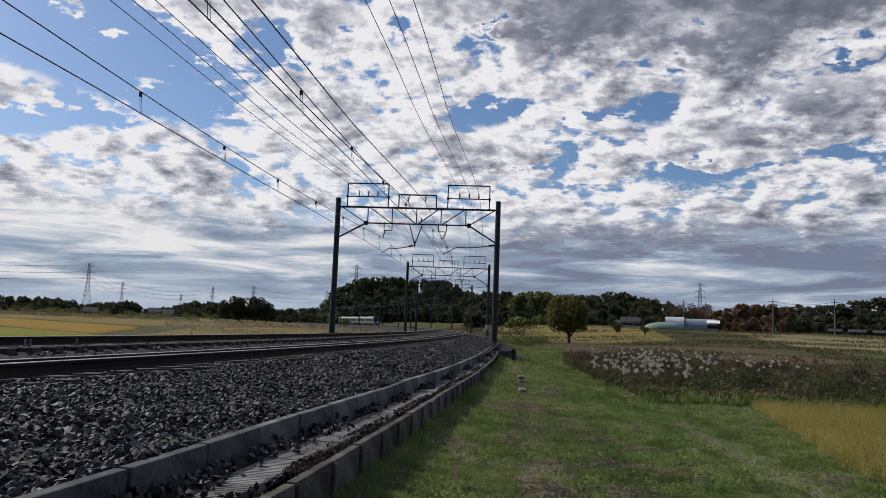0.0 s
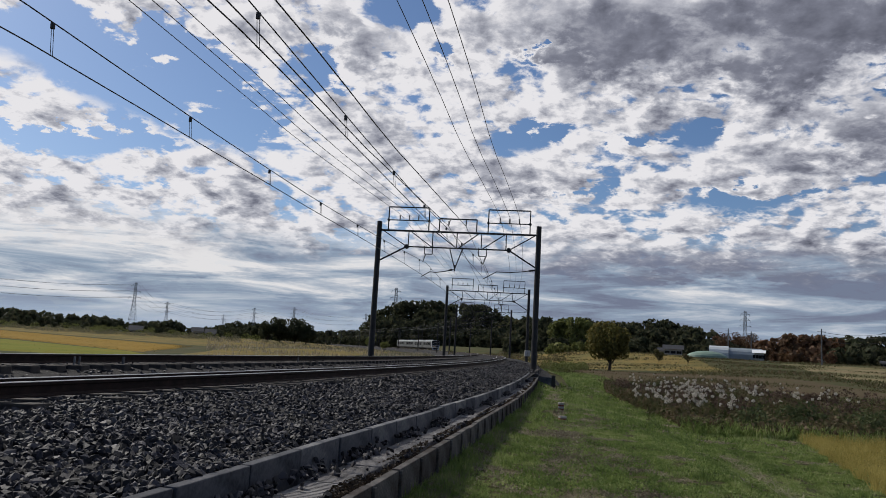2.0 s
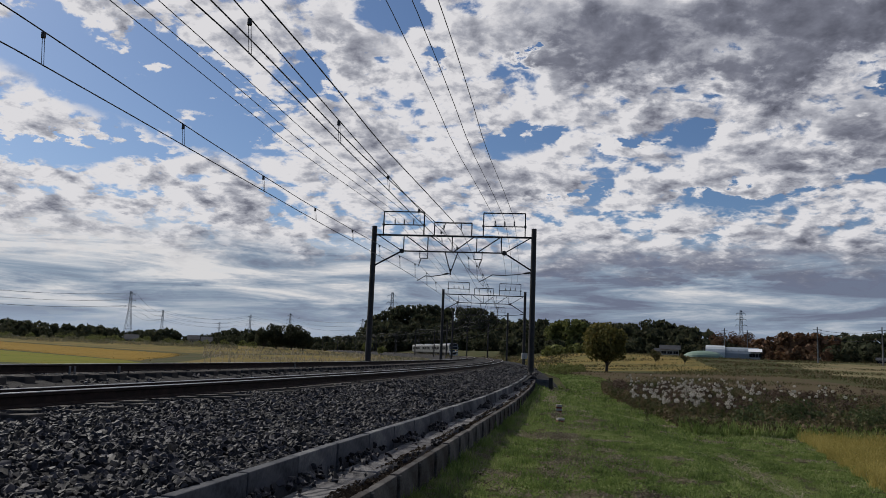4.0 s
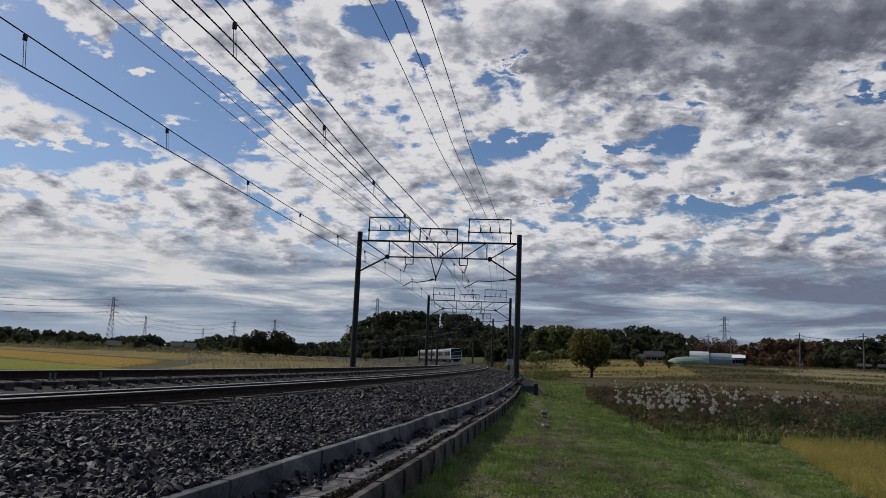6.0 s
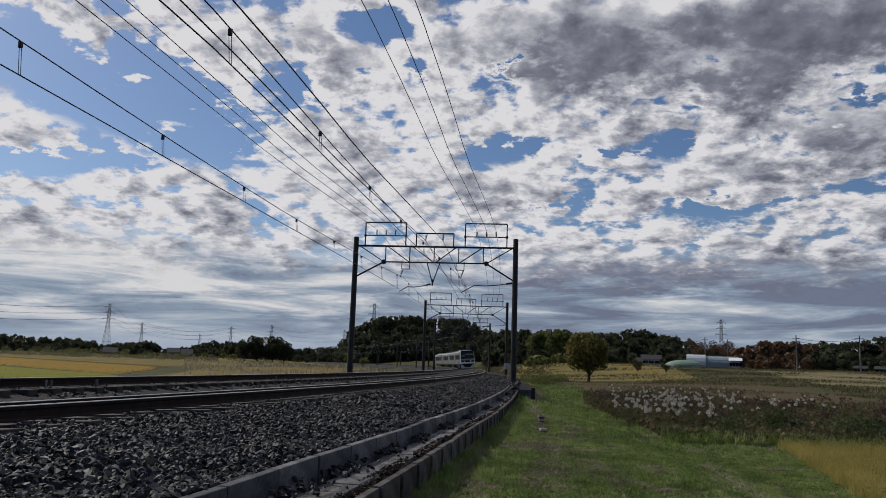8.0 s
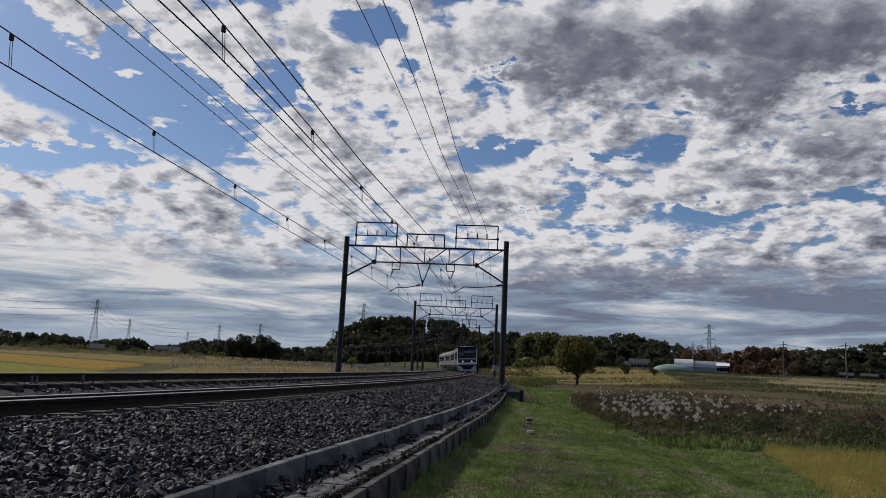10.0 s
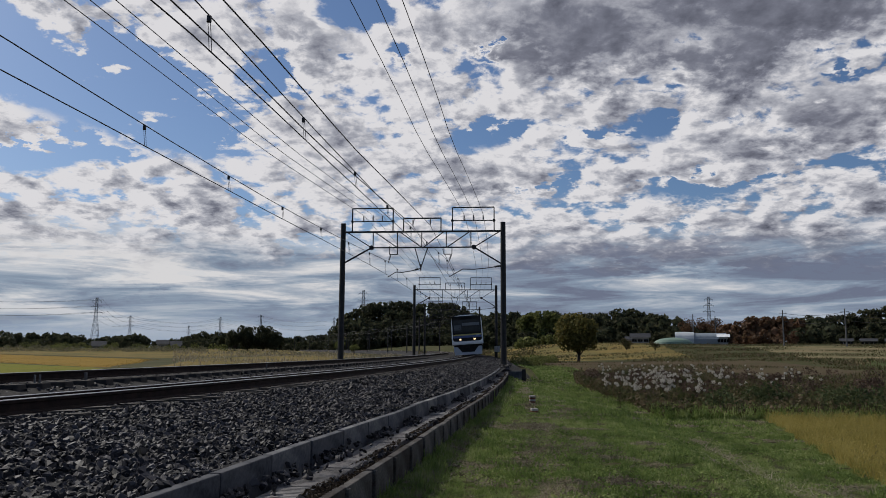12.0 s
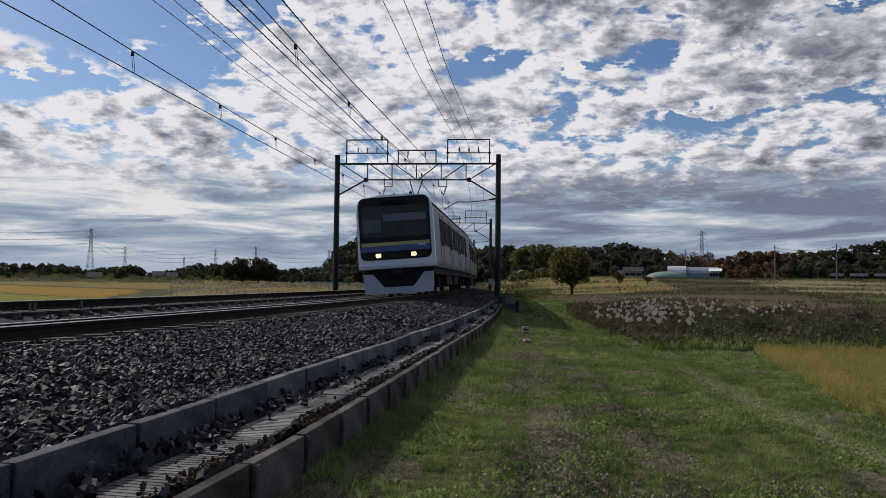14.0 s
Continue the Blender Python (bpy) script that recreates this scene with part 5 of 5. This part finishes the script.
bushes("curve_scrub", [(*polar(az, 170 + 50 * rng.random()), 0.6 + 0.9 * rng.random() ** 2) for az in np.linspace(-2.0, 7, 50)], WEED, "scrub inside the far bend of the line")


def pylon(az, d, top_el, label):
    """A lattice tower with three pairs of arms."""
    x, y = polar(az, d)
    z = float(ground_z(x, y))
    h = EYE + d * math.tan(radians(top_el)) - z
    g = empty("pylon", pose(x, y, z, 0, 0, -az + 12))
    tagged(g, label, "pylon", "pylons on the horizon")
    w0, w1, t = h * 0.085, h * 0.018, 0.0075 * h ** 0.9
    waist = 0.62
    width = lambda q: w0 + (w1 * 1.5 - w0) * min(q / waist, 1) if q < waist else w1 * 1.5 + (w1 - w1 * 1.5) * (q - waist) / (1 - waist)
    levels = [0, 0.13, 0.25, 0.36, 0.46, 0.55, 0.62, 0.70, 0.78, 0.86, 0.94, 1.0]
    for sx, sy in ((-1, -1), (1, -1), (1, 1), (-1, 1)):
        part("leg", bar(fresh(), [(sx * width(q), sy * width(q), q * h) for q in levels], t), GALVANISED, g)
    bm = fresh()
    for a, b in zip(levels, levels[1:]):
        wa, wb = width(a), width(b)
        for s1 in (-1, 1):
            beam(bm, (-wa, s1 * wa, a * h), (wb, s1 * wb, b * h), t * 0.6, t * 0.6)
            beam(bm, (wa, s1 * wa, a * h), (-wb, s1 * wb, b * h), t * 0.6, t * 0.6)
            beam(bm, (-wb, s1 * wb, b * h), (wb, s1 * wb, b * h), t * 0.6, t * 0.6)
    part("bracing", bm, GALVANISED, g)
    for q, reach in ((0.70, 0.115), (0.82, 0.10), (0.94, 0.085)):
        for side in (-1, 1):
            bm = beam(fresh(), (0, 0, q * h), (side * reach * h, 0, q * h), t, t)
            beam(bm, (0, 0, (q + 0.05) * h), (side * reach * h, 0, q * h), t * 0.7, t * 0.7)
            beam(bm, (side * reach * h, 0, q * h), (side * reach * h, 0, (q - 0.04) * h), t * 0.6, t * 0.6)
            part("arm", bm, GALVANISED, g)
    return g


def make_pylons():
    tall = "tall grey lattice pylon behind the woods"
    small = "slender grey lattice pylon far off"
    for az, d, el, label in ((-24.9, 420, 3.42, tall), (-22.7, 480, 2.24, small), (-16.66, 560, 2.24, small), (-13.8, 700, 2.47, small), (19.0, 330, 3.85, tall),
                             (-6.33, 520, 4.4, small), (-8.47, 650, 2.34, small), (-18.8, 800, 1.6, small)):
        pylon(az, d, el, label)
    for dz in (0.93, 0.81, 0.69):
        for off in (-3, 3):
            pts = []
            ends = [polar(-40, 420), polar(-24.9, 420), polar(-22.7, 480), polar(-16.66, 560), polar(-13.8, 700), polar(-8.47, 650)]
            tops = [28, 26.5, 20, 23, 31, 27]
            for (p, h0), (q, h1) in zip(zip(ends, tops), zip(ends[1:], tops[1:])):
                for k in range(8):
                    f = k / 8
                    pts.append((p[0] + (q[0] - p[0]) * f + off, p[1] + (q[1] - p[1]) * f, (h0 + (h1 - h0) * f) * dz + 1 - 14 * f * (1 - f)))
            curve = bpy.data.curves.new("power_line", "CURVE")
            curve.dimensions, curve.bevel_depth, curve.bevel_resolution = "3D", 0.05, 0
            line = curve.splines.new("POLY")
            line.points.add(len(pts) - 1)
            for a, b in zip(line.points, pts):
                a.co = (*b, 1)
            curve.materials.append(GALVANISED)
            tagged(new("power_line", curve), "thin power line between far pylons", "wire", "power lines")


make_pylons()


def house(az, d, w, deep, h, label, wall=None, roof=None, turn=0.0):
    x, y = polar(az, d)
    g = empty("house", pose(x, y, float(ground_z(x, y)) - 0.2, 0, 0, -az + turn))
    tagged(g, label, "house", "houses at the wood's edge")
    part("wall", box(fresh(), -w / 2, w / 2, -deep / 2, deep / 2, 0, h, 0.03), wall or HOUSE_WALL, g)
    bm = fresh()
    o = 0.45
    v = [bm.verts.new(q) for q in ((-w / 2 - o, -deep / 2 - o, h), (w / 2 + o, -deep / 2 - o, h), (w / 2 + o, deep / 2 + o, h), (-w / 2 - o, deep / 2 + o, h), (-w / 2 - o, 0, h + deep * 0.28), (w / 2 + o, 0, h + deep * 0.28))]
    for f in ((0, 1, 5, 4), (2, 3, 4, 5), (0, 4, 3), (1, 2, 5), (0, 3, 2, 1)):
        bm.faces.new([v[k] for k in f])
    part("roof", bm, roof or ROOF, g)
    for k in range(3):
        a = -w / 2 + w * (k + 0.5) / 3
        win = part("window", box(fresh(), a - 0.6, a + 0.6, -deep / 2 - 0.03, -deep / 2 + 0.05, h * 0.35, h * 0.75, 0.01), GLASS_DARK, g)
        part("frame", box(fresh(), a - 0.03, a + 0.03, -deep / 2 - 0.05, -deep / 2 - 0.02, h * 0.35, h * 0.75), HOUSE_WALL, win)
    return g


def make_houses():
    house(14.2, 205, 4.4, 4, 1.7, "white house at the wood's edge")
    house(13.55, 210, 2.4, 3, 1.2, "small pale shed beside a house")
    for az, d, w in ((27.6, 196, 2.0), (28.9, 192, 2.6), (30.2, 190, 1.8), (31.6, 186, 2.6)):
        house(az, d, w, 2.2, 0.9, "low grey-roofed house below dark woods", wall=CONCRETE_POLE)
    for az, d, w, h in ((-20.5, 320, 4, 2.0), (-19.6, 300, 3.4, 1.5), (-24.6, 300, 4.2, 1.2)):
        house(az, d, w, 6, h, "far pale farm building by the trees")


make_houses()


def arch(bm, x0, x1, w, h, n=10):
    """A barrel-vaulted skin from x0 to x1."""
    rows = []
    for x in np.linspace(x0, x1, 6):
        rows.append([bm.verts.new((x, -w / 2 * math.cos(math.pi * k / n), h * math.sin(math.pi * k / n) ** 0.7 if 0 < k < n else 0)) for k in range(n + 1)])
    for a, b in zip(rows, rows[1:]):
        for k in range(n):
            bm.faces.new((a[k], a[k + 1], b[k + 1], b[k]))
    bm.faces.new(rows[0]), bm.faces.new(rows[-1])
    bmesh.ops.recalc_face_normals(bm, faces=bm.faces)
    return bm


def make_greenhouses():
    x, y = polar(18.2, 192)
    g = empty("greenhouse", pose(x, y, float(ground_z(x, y)), 0, 0, -18))
    tagged(g, "long pale plastic greenhouse with a ridged roof", "greenhouse")
    part("film_skin", arch(fresh(), -5.2, -0.9, 7, 2.9), GLASSHOUSE, g, "pale plastic film")
    part("net_skin", arch(fresh(), -0.85, 6.4, 6.6, 2.6), NET_BLUE, g, "blue-grey shade net")
    for k in range(9):
        part("hoop", beam(fresh(), (-5.6 + k * 1.52, -3.5, 0.1), (-5.6 + k * 1.52, -2.6, 2.0), 0.08, 0.08), GALVANISED, g)
    x, y = polar(16.5, 188)
    g = empty("net_tunnel", pose(x, y, float(ground_z(x, y)), 0, 0, -16))
    tagged(g, "green net-covered growing tunnel", "greenhouse")
    bm = fresh()
    bmesh.ops.create_uvsphere(bm, u_segments=20, v_segments=10, radius=1.0)
    bmesh.ops.delete(bm, geom=[v for v in bm.verts if v.co.z < -0.05], context="VERTS")
    bmesh.ops.scale(bm, vec=(4.6, 3.0, 1.6), verts=bm.verts)
    part("net", bm, TARP, g)
    house(19.9, 186, 2.0, 2.4, 1.9, "white-roofed shed beside the greenhouse", roof=WHITE_PAINT)


make_greenhouses()


def utility_pole(az, d, h, label="slim grey concrete utility pole"):
    x, y = polar(az, d)
    g = empty("utility_pole", pose(x, y, float(ground_z(x, y)) - 0.2, 0, 0, -az))
    tagged(g, label, "utility pole", "utility poles in the fields")
    part("pole", rod(fresh(), (0, 0, 0), (0, 0, h), 0.17, 0.10, 10), CONCRETE_POLE, g)
    for q in (0.92, 0.84):
        part("crossarm", beam(fresh(), (-0.8, 0, h * q), (0.8, 0, h * q), 0.09, 0.09), GALVANISED, g)


for _az, _d in ((23.8, 170), (27.6, 165), (17.9, 200), (19.4, 215), (31.5, 160)):
    utility_pole(_az, _d, 7.5)


def make_field_wires():
    ends = [(*polar(23.8, 170), 7.5), (*polar(27.6, 165), 7.5), (*polar(31.5, 160), 7.5), (*polar(38, 150), 7.5)]
    for drop in (0.6, 1.2, 2.2):
        curve = bpy.data.curves.new("field_wire", "CURVE")
        curve.dimensions, curve.bevel_depth, curve.bevel_resolution = "3D", 0.03, 0
        line = curve.splines.new("POLY")
        pts = []
        for (x0, y0, h0), (x1, y1, h1) in zip(ends, ends[1:]):
            for k in range(10):
                f = k / 10
                x, y = x0 + (x1 - x0) * f, y0 + (y1 - y0) * f
                pts.append((x, y, float(ground_z(x, y)) + h0 - 0.2 - drop - 2.4 * f * (1 - f)))
        line.points.add(len(pts) - 1)
        for a, b in zip(line.points, pts):
            a.co = (*b, 1)
        curve.materials.append(WIRE)
        tagged(new("field_wire", curve), "slack wire between utility poles", "wire", "wires over the field")


make_field_wires()


def make_trackside():
    # relay case on its post by the portal
    x, y, _ = track(93, 3.15)
    g = empty("relay_case", pose(x, y, 0.2))
    tagged(g, "white equipment case on a dark post by the line", "equipment case")
    part("case", box(fresh(), -0.34, 0.34, -0.25, 0.25, 1.1, 1.8, 0.03), MARK_WHITE, g)
    part("post", rod(fresh(), (0, 0, -0.5), (0, 0, 1.08), 0.07, 0.07, 8), STEEL_DARK, g)
    part("door_seam", box(fresh(), -0.006, 0.006, -0.256, -0.248, 1.15, 1.75), UNDERFLOOR, g)
    # short cross wall and timber post where the panels end
    x, y, _ = track(40.6, 3.55)
    g = empty("end_wall", pose(x, y, 0, 0, 0, -math.degrees(heading(40))))
    tagged(g, "short concrete end wall of the railway bank", "wall", kind="structure")
    part("cross_panel", box(fresh(), 0.04, 0.75, -0.06, 0.06, -0.4, 0.44, 0.01), CONCRETE, g)
    part("end_post", box(fresh(), 0.75, 0.95, -0.10, 0.10, -0.5, 0.55, 0.015), STEEL_DARK, g)
    # striped marker stakes in the path
    for k, (x, y, h) in enumerate(((2.5, 22.4, 0.23), (2.15, 18.9, 0.12))):
        g = empty("marker_stake", pose(x, y, float(ground_z(x, y)), 0, 0, 20 * k))
        tagged(g, "low stake banded in white and dark red", "marker stake", "stakes in the path")
        for j in range(int(h / 0.055)):
            part("band", box(fresh(), -0.085, 0.085, -0.06, 0.06, j * 0.055, j * 0.055 + 0.054, 0.008), MARK_WHITE if j % 2 else MARK_RED, g)
    # small white marker plates on the far line's rail
    for s, w in ((12.85, 0.012), (12.98, 0.012), (14.25, 0.03), (23.2, 0.03)):
        x, y, _ = track(s, -GAP + 0.72)
        g = empty("rail_marker", pose(x, y, 0.87, 0, 0, -math.degrees(heading(s))))
        tagged(g, "small pale marker post beside a rail", "marker post", "markers along the far track")
        part("plate", box(fresh(), -0.015, 0.015, -w, w, 0, 0.19, 0.004), CONCRETE_LID, g)


make_trackside()

motions()
